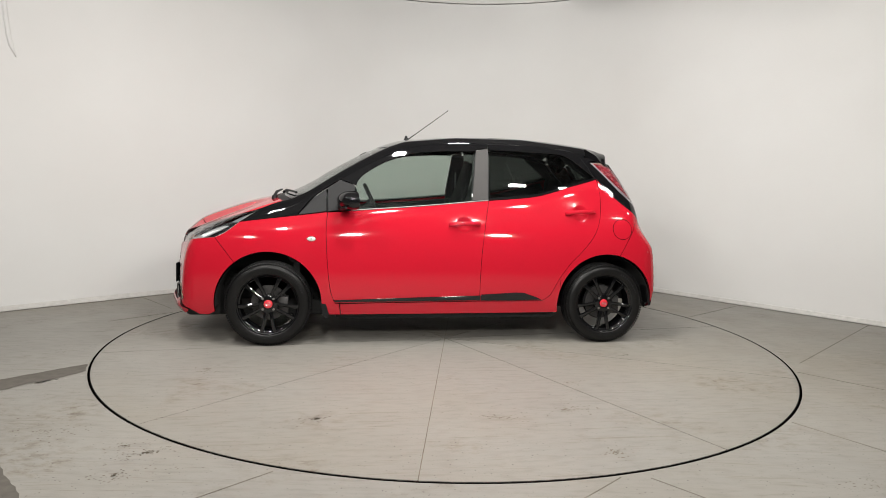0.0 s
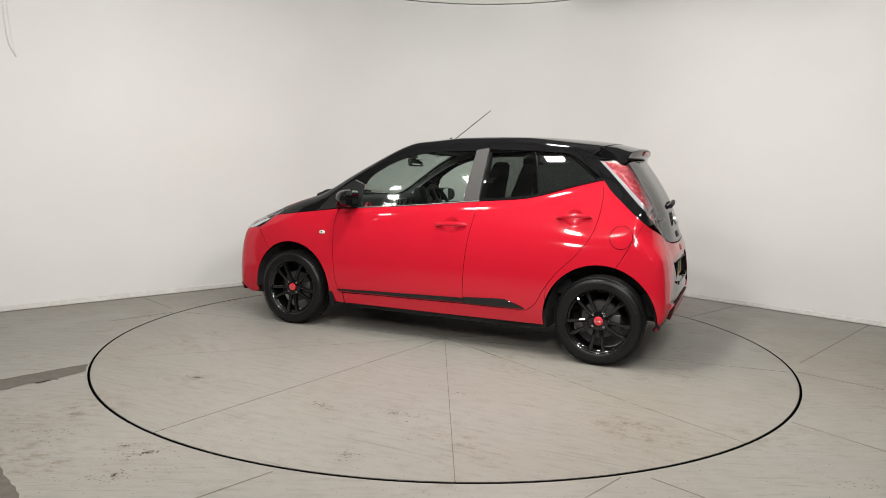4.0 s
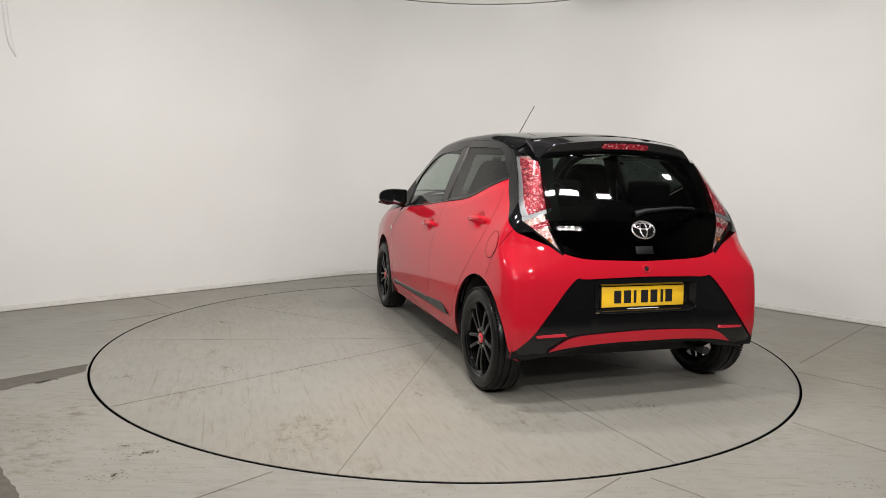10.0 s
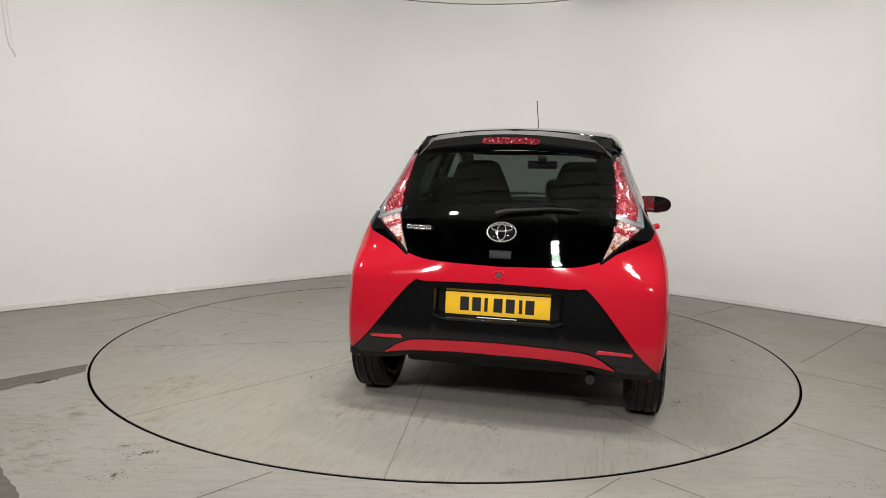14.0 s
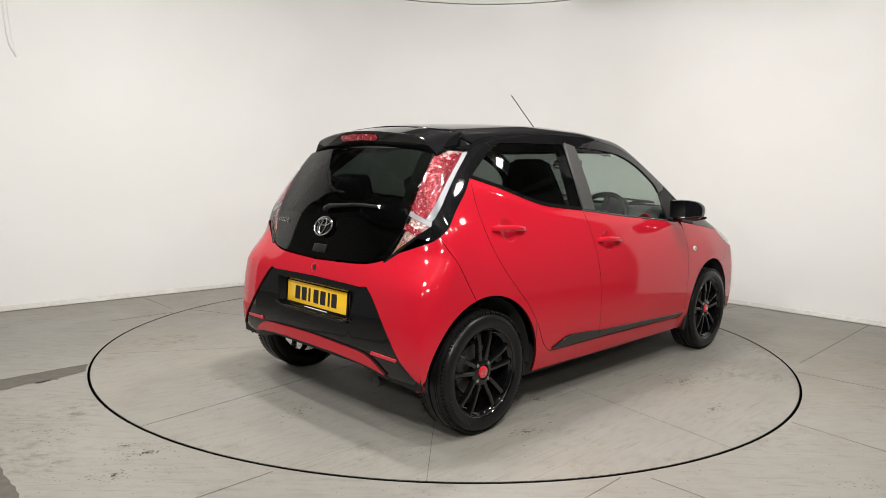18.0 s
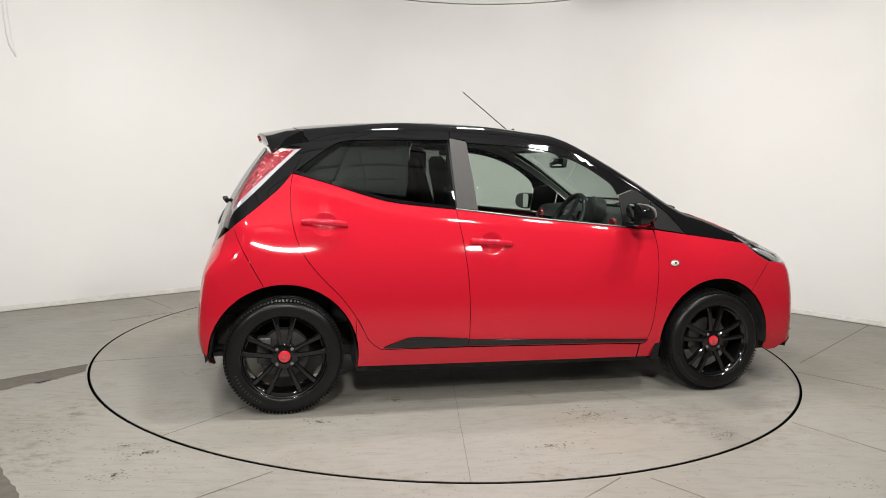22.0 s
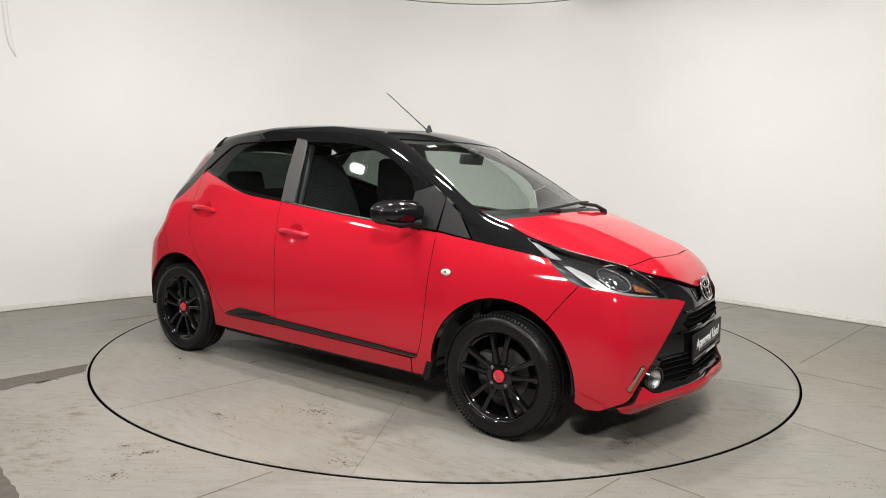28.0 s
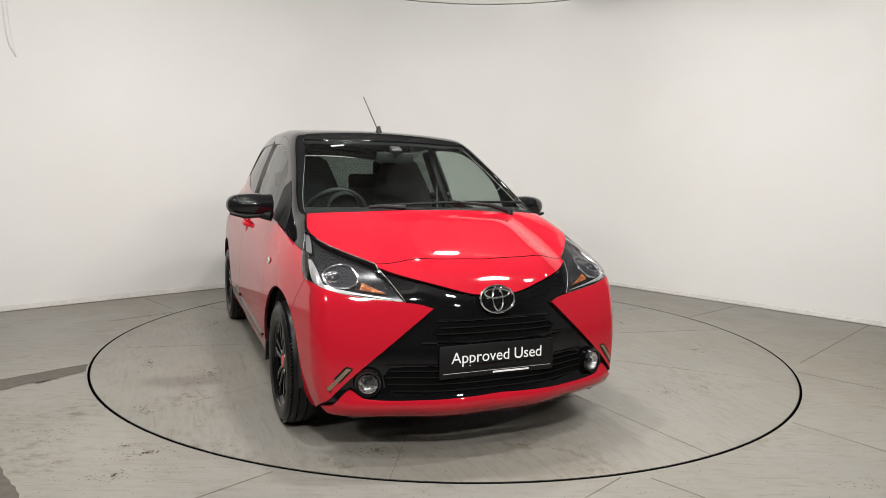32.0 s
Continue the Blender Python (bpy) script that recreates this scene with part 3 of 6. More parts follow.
def slope_of(p):
    x, y, z = p.T
    e = 1e-4
    g = np.stack([hull(x + e, y, z) - hull(x - e, y, z), hull(x, y + e, z) - hull(x, y - e, z), hull(x, y, z + e) - hull(x, y, z - e)], 1)
    return g / np.maximum(np.linalg.norm(g, axis=1, keepdims=True), 1e-9)


def inset(poly, d):
    """Moves a closed outline inwards by d."""
    area = 0.5 * np.sum(poly[:, 0] * np.roll(poly[:, 1], -1) - np.roll(poly[:, 0], -1) * poly[:, 1])
    t = np.roll(poly, -1, 0) - np.roll(poly, 1, 0)
    t /= np.maximum(np.linalg.norm(t, axis=1, keepdims=True), 1e-9)
    nrm = np.stack([-t[:, 1], t[:, 0]], 1) * (1 if area > 0 else -1)
    return poly + nrm * d


def panel(name, chart, outline, mat, parent=None, label="", step=0.035, gap=0.0016, depth=0.014, raise_by=0.0, dents=(), roll=None):
    """A skin panel cut from the hull: the outline in the chart's plane, a lip turned in along its edge."""
    from mathutils.geometry import delaunay_2d_cdt
    poly = inset(np.asarray(outline, float), gap)
    keep = [0]
    for i in range(1, len(poly)):
        if np.linalg.norm(poly[i] - poly[keep[-1]]) > 0.002:
            keep.append(i)
    if np.linalg.norm(poly[keep[-1]] - poly[keep[0]]) < 0.002:
        keep.pop()
    poly = poly[keep]
    n = len(poly)
    edges = [(i, (i + 1) % n) for i in range(n)]
    (x0, y0), (x1, y1) = poly.min(0), poly.max(0)
    gx, gy = np.meshgrid(np.arange(x0 + step * 0.5, x1, step), np.arange(y0 + step * 0.43, y1, step))
    gx = gx + (np.arange(gx.shape[0]) % 2)[:, None] * step * 0.5
    grid = np.stack([gx.ravel(), gy.ravel()], 1)
    # inside test and distance to the rim
    a, b = poly, np.roll(poly, -1, 0)
    inside = np.zeros(len(grid), bool)
    near = np.full(len(grid), 9.0)
    for p, q in zip(a, b):
        cross = (p[1] > grid[:, 1]) != (q[1] > grid[:, 1])
        with np.errstate(divide="ignore", invalid="ignore"):
            inside ^= cross & (grid[:, 0] < (q[0] - p[0]) * (grid[:, 1] - p[1]) / (q[1] - p[1]) + p[0])
        pq = q - p
        t = np.clip(((grid - p) @ pq) / max(pq @ pq, 1e-12), 0, 1)
        near = np.minimum(near, np.linalg.norm(grid - p - t[:, None] * pq, axis=1))
    grid = grid[inside & (near > step * 0.35)]
    if roll is not None:
        line = np.asarray(roll)[np.argsort(np.asarray(roll)[:, 0])]
        xs = np.arange(x0 + 0.01, x1 - 0.01, 0.03)
        tops = np.interp(xs, line[:, 0], line[:, 1])
        grid = grid[np.interp(grid[:, 0], line[:, 0], line[:, 1]) - grid[:, 1] > 0.09]
        grid = np.vstack([grid] + [np.stack([xs, tops - d], 1) for d in (0.010, 0.020, 0.032, 0.045, 0.06, 0.078)])
    for du, dv, ru, rv, _ in dents:
        grid = grid[((grid[:, 0] - du) / ru) ** 2 + ((grid[:, 1] - dv) / rv) ** 2 > 1.25]
        ring = np.linspace(0, 2 * math.pi, 24, endpoint=False)
        grid = np.vstack([grid, [(du, dv)]] + [np.stack([du + ru * r * np.cos(ring), dv + rv * r * np.sin(ring)], 1) for r in (0.25, 0.5, 0.7, 0.85, 0.95, 1.0)])
    pts = [Vector(p) for p in np.vstack([poly, grid])]
    v2, _, f2, _, _, _ = delaunay_2d_cdt(pts, edges, [], 1, 1e-7)
    uv = np.array([tuple(v) for v in v2])
    xyz = chart.lift(uv)
    nor = slope_of(xyz)
    xyz = xyz + nor * raise_by
    # the shoulder rolled in under the panes
    if roll is not None:
        q = np.clip(1 - (np.interp(uv[:, 0], line[:, 0], line[:, 1]) - uv[:, 1]) / 0.065, 0, 1)
        xyz = xyz - nor * (0.009 * q * q)[:, None]
        nor = nor + np.array([0, 0, 1.0]) * (0.022 * q / 0.065)[:, None]
        nor /= np.linalg.norm(nor, axis=1, keepdims=True)
    # pressed hollows, for the grips
    for du, dv, ru, rv, deep in dents:
        a, b = (uv[:, 0] - du) / ru, (uv[:, 1] - dv) / rv
        q = np.clip(1 - a * a - b * b, 0, 1)
        xyz = xyz - nor * (deep * np.sqrt(q) * np.minimum(1, q * 3))[:, None]
        tilt = np.stack([-a / ru, 0 * a, -b / rv], 1) * (2 * deep * np.sqrt(q))[:, None]
        nor = nor + tilt
        nor /= np.linalg.norm(nor, axis=1, keepdims=True)
    faces = [tuple(f) for f in f2]
    # turn faces outwards
    out = []
    for f in faces:
        p = xyz[list(f)]
        k = np.cross(p[1] - p[0], p[2] - p[0])
        out.append(f if k @ nor[f[0]] > 0 else f[::-1])
    count = {}
    for f in out:
        for i in range(3):
            count[(f[i], f[(i + 1) % 3])] = 1
    rim = [(p, q) for (p, q) in count if (q, p) not in count]
    # the lip: doubled rim vertices, so that its edge stays sharp
    base = len(xyz)
    ids = sorted({p for e in rim for p in e})
    look_up = {p: k for k, p in enumerate(ids)}
    m = len(ids)
    verts = np.vstack([xyz, xyz[ids], xyz[ids] - nor[ids] * depth])
    side_n = np.zeros((m, 3))
    lip = []
    for p, q in rim:
        i, j = look_up[p], look_up[q]
        lip.append((base + i, base + m + i, base + m + j, base + j))
        k = np.cross(xyz[q] - xyz[p], nor[p])
        k /= max(np.linalg.norm(k), 1e-9)
        side_n[i] += k
        side_n[j] += k
    side_n /= np.maximum(np.linalg.norm(side_n, axis=1, keepdims=True), 1e-9)
    edge_n = side_n * 0.75 + nor[ids] * 0.6
    ob = link_mesh(name, verts, out + lip, [mat, GAP_RED] if mat is RED else mat, parent, label, True, np.vstack([nor, edge_n, side_n]))
    # the lip takes the darkened red, so gap shade is in its colour
    if mat is RED:
        for f in ob.data.polygons[len(out):]:
            f.material_index = 1
    return ob


def close_path(*runs):
    return np.vstack([np.asarray(r, float).reshape(-1, 2) for r in runs])


SIDE = {1: Chart("side", 1), -1: Chart("side", -1)}
TOP, FRONT, BACK, ROLL = Chart("top"), Chart("front"), Chart("back"), Chart("roll")
NOSE = Chart("round", 1, 0.9)
TAIL = Chart("round", 1, -0.9)


def onto(chart, home, pts, s=1):
    """Carries points of one chart over to another; s mirrors charts that hold y."""
    p = np.asarray(pts, float).reshape(-1, 2).copy()
    if home.kind == "top":
        p[:, 1] *= s
    if home.kind in ("front", "back"):
        p[:, 0] *= s
    return chart.flat(home.lift(p))


def arch(cx, r, a0, a1, n=40, cz=0.285):
    a = np.radians(np.linspace(a0, a1, n))
    return np.stack([cx + r * np.cos(a), cz + r * np.sin(a)], 1)


AXLE = 1.17
FA, RA = 0.352, 0.352
# shut lines in the side view (x, z)
door_front = spline([(0.782, 0.903), (0.790, 0.80), (0.786, 0.66), (0.775, 0.50), (0.757, 0.37), (0.725, 0.292)])
pillar_line = spline([(-0.322, 1.000), (-0.292, 0.83), (-0.270, 0.66), (-0.260, 0.50), (-0.258, 0.308)])
rear_door_back = spline([(-1.130, 1.164), (-1.142, 1.04), (-1.124, 0.89), (-1.078, 0.775), (-0.995, 0.668), (-0.90, 0.57), (-0.822, 0.462), (-0.765, 0.355), (-0.705, 0.308)])
belt_front = spline([(-0.322, 1.000), (0.13, 0.955), (0.50, 0.925), (0.782, 0.903)])
belt_rear = spline([(-1.130, 1.164), (-0.96, 1.118), (-0.74, 1.052), (-0.60, 1.025), (-0.322, 1.000)])
wing_top = spline([(0.782, 0.903), (0.99, 0.876), (1.20, 0.850), (1.36, 0.828)])
lamp_low = spline([(1.36, 0.828), (1.40, 0.795), (1.455, 0.755), (1.515, 0.727)])
lamp_rear = spline([(1.235, 0.906), (1.29, 0.875), (1.36, 0.828)])
wing_seam = spline([(1.515, 0.727), (1.45, 0.645), (1.387, 0.562)])
rail = spline([(-1.05, 1.322), (-0.92, 1.362), (-0.63, 1.386), (-0.33, 1.396), (0.05, 1.379), (0.28, 1.332), (0.48, 1.246), (0.73, 1.104), (0.88, 1.000), (0.985, 0.877)])
front_pane_top = spline([(-0.238, 1.340), (-0.02, 1.334), (0.20, 1.312), (0.40, 1.246), (0.555, 1.150), (0.592, 1.09)])
rear_pane_top = spline([(-0.345, 1.352), (-0.74, 1.340), (-0.90, 1.322), (-1.02, 1.245), (-1.115, 1.172)])
tail_black = spline([(-1.130, 1.164), (-1.19, 1.09), (-1.29, 1.000), (-1.38, 0.925), (-1.425, 0.885)])
bumper_seam = spline([(-1.405, 0.903), (-1.376, 0.835), (-1.340, 0.765), (-1.302, 0.695), (-1.262, 0.625)])
# edges of the glass and the bonnet from above (x, y), on one half
screen_edge = spline([(0.37, 0.505), (0.54, 0.530), (0.72, 0.578), (0.90, 0.620), (1.03, 0.634)])
screen_head = spline([(0.44, 0.0), (0.43, 0.2), (0.41, 0.36), (0.37, 0.505)])
screen_foot = spline([(1.12, 0.0), (1.11, 0.2), (1.085, 0.42), (1.03, 0.634)])
bonnet_back = spline([(1.175, 0.0), (1.165, 0.2), (1.14, 0.42), (1.085, 0.634)])
bonnet_side = spline([(1.085, 0.634), (1.24, 0.662), (1.36, 0.640), (1.48, 0.565), (1.615, 0.455)])
bonnet_front = spline([(1.615, 0.455), (1.660, 0.345), (1.690, 0.22), (1.706, 0.0)])
# the nose and the tail, on one half (y, z)
nose_low = spline([(0.0, 0.682), (0.10, 0.686), (0.26, 0.727), (0.39, 0.760), (0.455, 0.783)])
cheek_top = spline([(0.274, 0.637), (0.32, 0.652), (0.38, 0.660)])
lamp_foot = spline([(0.38, 0.660), (0.52, 0.676), (0.62, 0.692), (0.70, 0.715)])
lamp_inner = spline([(0.455, 0.783), (0.42, 0.725), (0.38, 0.660)])
wedge_edge = spline([(0.274, 0.637), (0.42, 0.513), (0.593, 0.362), (0.70, 0.248)])
lip_top = spline([(0.665, 0.255), (0.60, 0.318), (0.555, 0.284), (0.43, 0.274), (0.21, 0.279), (0.0, 0.284)])
lip_foot = spline([(0.0, 0.186), (0.21, 0.186), (0.43, 0.192), (0.60, 0.200), (0.68, 0.215)])
hatch_foot = spline([(0.0, 0.755), (0.30, 0.765), (0.40, 0.778), (0.455, 0.795)])
hatch_side = spline([(0.455, 0.795), (0.512, 0.93), (0.522, 1.06), (0.512, 1.17), (0.492, 1.272)])
hatch_head = spline([(0.492, 1.272), (0.30, 1.292), (0.0, 1.300)])
tail_x = spline([(0.0, 0.668), (0.34, 0.660), (0.43, 0.642), (0.64, 0.388), (0.735, 0.295)])
rear_lip_top = spline([(0.55, 0.304), (0.43, 0.370), (0.22, 0.388), (0.0, 0.394)])
rear_lip_foot = spline([(0.0, 0.334), (0.22, 0.332), (0.43, 0.317), (0.55, 0.296)])
SIDES = (1, -1)


def mirrored(chart, home, half):
    """A run on one half and its mirror image, as one closed path."""
    return np.vstack([onto(chart, home, half, 1), onto(chart, home, half, -1)[::-1]])


def build_sides():
    for s in SIDES:
        c = SIDE[s]
        front_arch = arch(AXLE, FA, 53, 178)
        wing = close_path(wing_top, lamp_low[1:], wing_seam[1:], front_arch, [(0.815, 0.25), (0.80, 0.212), (0.695, 0.212), (0.70, 0.288)], door_front[::-1])
        panel("front_wing", c, wing, RED, body)
        panel("front_door", c, close_path(belt_front, door_front[1:], [(0.5, 0.296), (0.1, 0.302)], pillar_line[::-1]), RED, body, roll=belt_front, dents=[(-0.145, 0.832, 0.064, 0.058, 0.024)])
        panel("rear_door", c, close_path(belt_rear, pillar_line[1:], [(-0.45, 0.308)], rear_door_back[::-1]), RED, body, roll=belt_rear, dents=[(-0.978, 0.921, 0.064, 0.058, 0.024)])
        panel("sill", c, close_path([(0.695, 0.288), (0.690, 0.212), (0.2, 0.214), (-0.3, 0.217), (-0.823, 0.222)], arch(-AXLE, RA, -9, 14, 6), rear_door_back[-11:], [(-0.258, 0.306), (0.1, 0.300), (0.5, 0.294)]), RED, body)
        quarter = close_path(rear_door_back[:-10], arch(-AXLE, RA, 14, 104), bumper_seam[::-1], tail_black[::-1][3:])
        panel("rear_quarter", TAIL, onto(TAIL, c, quarter), RED, body, step=0.03)
        # pillars, frames and panes
        upper = onto(ROLL, TOP, np.vstack([[(-1.10, 0.455), (-0.6, 0.49), (-0.1, 0.50), (0.25, 0.485)], screen_edge, bonnet_side[:14]]), s)
        low = onto(ROLL, c, np.vstack([lamp_rear, wing_top[::-1][:18], rail[::-1]]))
        panel("roof_pillar", ROLL, np.vstack([upper, low]), BLACK, body, step=0.03)
        top_f = [q for q in rail if -0.33 <= q[0] <= 0.70]
        panel("door_frame", ROLL, onto(ROLL, c, close_path(top_f, [(0.60, 1.088)], front_pane_top[::-1], [(-0.25, 1.352), (-0.328, 1.362)])), BLACK, body, step=0.03, gap=0.001)
        panel("rear_door_frame", ROLL, onto(ROLL, c, close_path([q for q in rail if q[0] <= -0.33], [(-0.335, 1.358)], rear_pane_top, [(-1.128, 1.166), (-1.09, 1.235)])), BLACK, body, step=0.03, gap=0.001)
        panel("front_door_window", ROLL, onto(ROLL, c, close_path(front_pane_top, [(0.597, 0.928)], belt_front[::-1][14:-6] + [0, 0.008], [(-0.20, 0.995)])), SIDE_GLASS, body, step=0.025, raise_by=-0.008, depth=0.004, gap=0.0)
        panel("rear_door_window", ROLL, onto(ROLL, c, close_path(rear_pane_top, belt_rear[1:] + [0, 0.006])), PRIVACY, body, step=0.025, raise_by=-0.008, depth=0.004, gap=0.0)
        panel("centre_pillar_film", ROLL, onto(ROLL, c, close_path([(-0.244, 1.345), (-0.332, 1.360), (-0.326, 1.18), (-0.318, 1.006), (-0.206, 0.996), (-0.222, 1.15)])), GREY_FILM, body, step=0.05, gap=0.0012)
        panel("mirror_base", ROLL, onto(ROLL, c, close_path([(0.603, 0.926), (0.603, 1.085), (0.650, 1.101), (0.705, 1.117), (0.785, 1.062), (0.778, 0.909)])), BLACK_PLASTIC, body, step=0.05, gap=0.001)
        panel("quarter_trim", ROLL, onto(ROLL, c, close_path([(0.790, 0.908), (0.793, 1.054), (0.88, 0.992), (0.975, 0.882)])), BLACK_PLASTIC, body, step=0.05, gap=0.001)
        panel("belt_strip", c, close_path(belt_front[:-9] + [0, 0.0065], belt_front[:-9][::-1] + [0, 0.001]), BELT, body, "thin bright belt strip", step=0.05, gap=0.0, raise_by=-0.005)
        panel("rear_belt_strip", c, close_path(belt_rear + [0, 0.016], belt_rear[::-1] + [0, 0.001]), BLACK, body, "thin black belt strip", step=0.05, gap=0.0, raise_by=-0.005)
        # lamp at the tail with the black corner round it
        lamp = {"outer": [(-1.083, 1.290), (-1.19, 1.188), (-1.30, 1.075), (-1.405, 0.972)]}
        outer = onto(TAIL, c, spline(lamp["outer"]))
        low_edge = onto(TAIL, BACK, spline([(0.652, 0.950), (0.60, 0.908), (0.53, 0.850), (0.465, 0.790)]), s)
        inner = onto(TAIL, BACK, hatch_side[2:-2] + [0.008, 0], s)
        head = onto(TAIL, c, [(-1.19, 1.292)])
        lens = np.vstack([outer, low_edge, inner, head])
        build_tail_lamp(s, lens, outer, inner)
        black = np.vstack([onto(TAIL, c, [(-1.05, 1.318), (-1.09, 1.235)]), onto(TAIL, c, tail_black), low_edge[3:] + [0, -0.012], low_edge[::-1], outer[::-1], onto(TAIL, c, [(-1.15, 1.300)])])
        panel("tail_corner", TAIL, black, BLACK, body, step=0.025, gap=0.001)


def on_chart(chart, pts, s):
    """Places on the body, mirrored to the side s, in a chart's plane."""
    return chart.flat(np.asarray(pts, float) * [1, s, 1])


def build_tail_lamp(s, lens, outer, inner):
    root = empty("tail_lamp", body)
    panel("lens", TAIL, lens, LENS_CLEAR, root, "clear lens", step=0.03, gap=0.0008, depth=0.012)
    panel("reflector", TAIL, lens, AMBER_CELL, root, "clear and amber cells", step=0.03, gap=0.003, depth=0.002, raise_by=-0.016)
    out = spline(on_chart(TAIL, [(-1.075, 0.545, 1.287), (-1.19, 0.581, 1.171), (-1.30, 0.619, 1.064), (-1.40, 0.640, 0.968)], s), 0.03)
    mid = spline(on_chart(TAIL, [(-1.235, 0.513, 1.262), (-1.33, 0.522, 1.157), (-1.39, 0.520, 1.065), (-1.42, 0.509, 1.012)], s), 0.03)
    k = np.linspace(0, 1, 14)
    out, mid = (np.array([[np.interp(q, np.linspace(0, 1, len(r)), r[:, i]) for i in (0, 1)] for q in k]) for r in (np.array(out), np.array(mid)))
    mid = mid + (mid - out) * 0.18
    split = out * 0.78 + mid * 0.22
    panel("brake_light", TAIL, np.vstack([split, mid[::-1]]), RED_CELL, root, "red lamp cells", step=0.02, gap=0.0, depth=0.006, raise_by=-0.007)
    panel("outer_band", TAIL, np.vstack([out, split[::-1]]), SILVER, root, "satin silver band", step=0.03, gap=0.001, depth=0.004, raise_by=-0.006)
    panel("cross_band", TAIL, np.vstack([out[-1:], mid[-1:], mid[-1:] - [0, 0.024], out[-1:] - [0, 0.026]]), SILVER, root, "satin silver band", step=0.03, gap=0.001, depth=0.004, raise_by=-0.006)
    panel("fog_light", TAIL, on_chart(TAIL, [(-1.43, 0.605, 0.925), (-1.45, 0.50, 0.965), (-1.46, 0.50, 0.935), (-1.445, 0.60, 0.90)], s), RED_CELL, root, "red lamp cells", step=0.02, gap=0.0, depth=0.004, raise_by=-0.012)
    p = TAIL.lift(on_chart(TAIL, [(-1.49, 0.53, 0.855)], s))
    d = Vector(slope_of(p)[0])
    m = Matrix.Translation(Vector(p[0]) - d * 0.014) @ d.to_track_quat("Z", "Y").to_matrix().to_4x4()
    part("bulb", lathe([(0.0, 0.010), (0.010, 0.008), (0.014, 0.0)], 16, m), LENS_AMBER_SOLID, root, "amber bulb")


def build_top():
    half = np.vstack([[(-1.13, 0.0), (-1.125, 0.25), (-1.10, 0.455), (-0.6, 0.49), (-0.1, 0.50), (0.25, 0.485)], screen_head[::-1]])
    panel("roof", ROLL, mirrored(ROLL, TOP, half), BLACK, body, step=0.045)
    half = np.vstack([screen_head, screen_edge[1:], screen_foot[::-1]])
    panel("windscreen", ROLL, mirrored(ROLL, TOP, half), WINDSCREEN, body, step=0.035, depth=0.005, gap=0.001, raise_by=-0.004)
    panel("windscreen_band", ROLL, mirrored(ROLL, TOP, np.vstack([screen_head, [(0.405, 0.505)], screen_head[:-1][::-1] + [0.038, 0.0]])), BLACK_PRINT, body, step=0.05, depth=0.002, gap=0.001, raise_by=-0.010)
    panel("cowl", TOP, mirrored(TOP, TOP, np.vstack([screen_foot, bonnet_back[::-1]])), BLACK_PLASTIC, body, step=0.05, raise_by=-0.008)
    panel("bonnet", TOP, mirrored(TOP, TOP, np.vstack([bonnet_back, bonnet_side[1:], bonnet_front[1:]])), RED, body, step=0.03)
    nose_red = np.vstack([TOPNOSE(bonnet_front[::-1]), onto(NOSE, FRONT, nose_low[::-1])])
    other = np.vstack([onto(NOSE, FRONT, nose_low, -1)[1:], TOPNOSE(bonnet_front, -1)[:-1]])
    panel("nose_panel", NOSE, np.vstack([nose_red, other]), RED, body, step=0.025)


def TOPNOSE(run, s=1):
    return onto(NOSE, TOP, run, s)


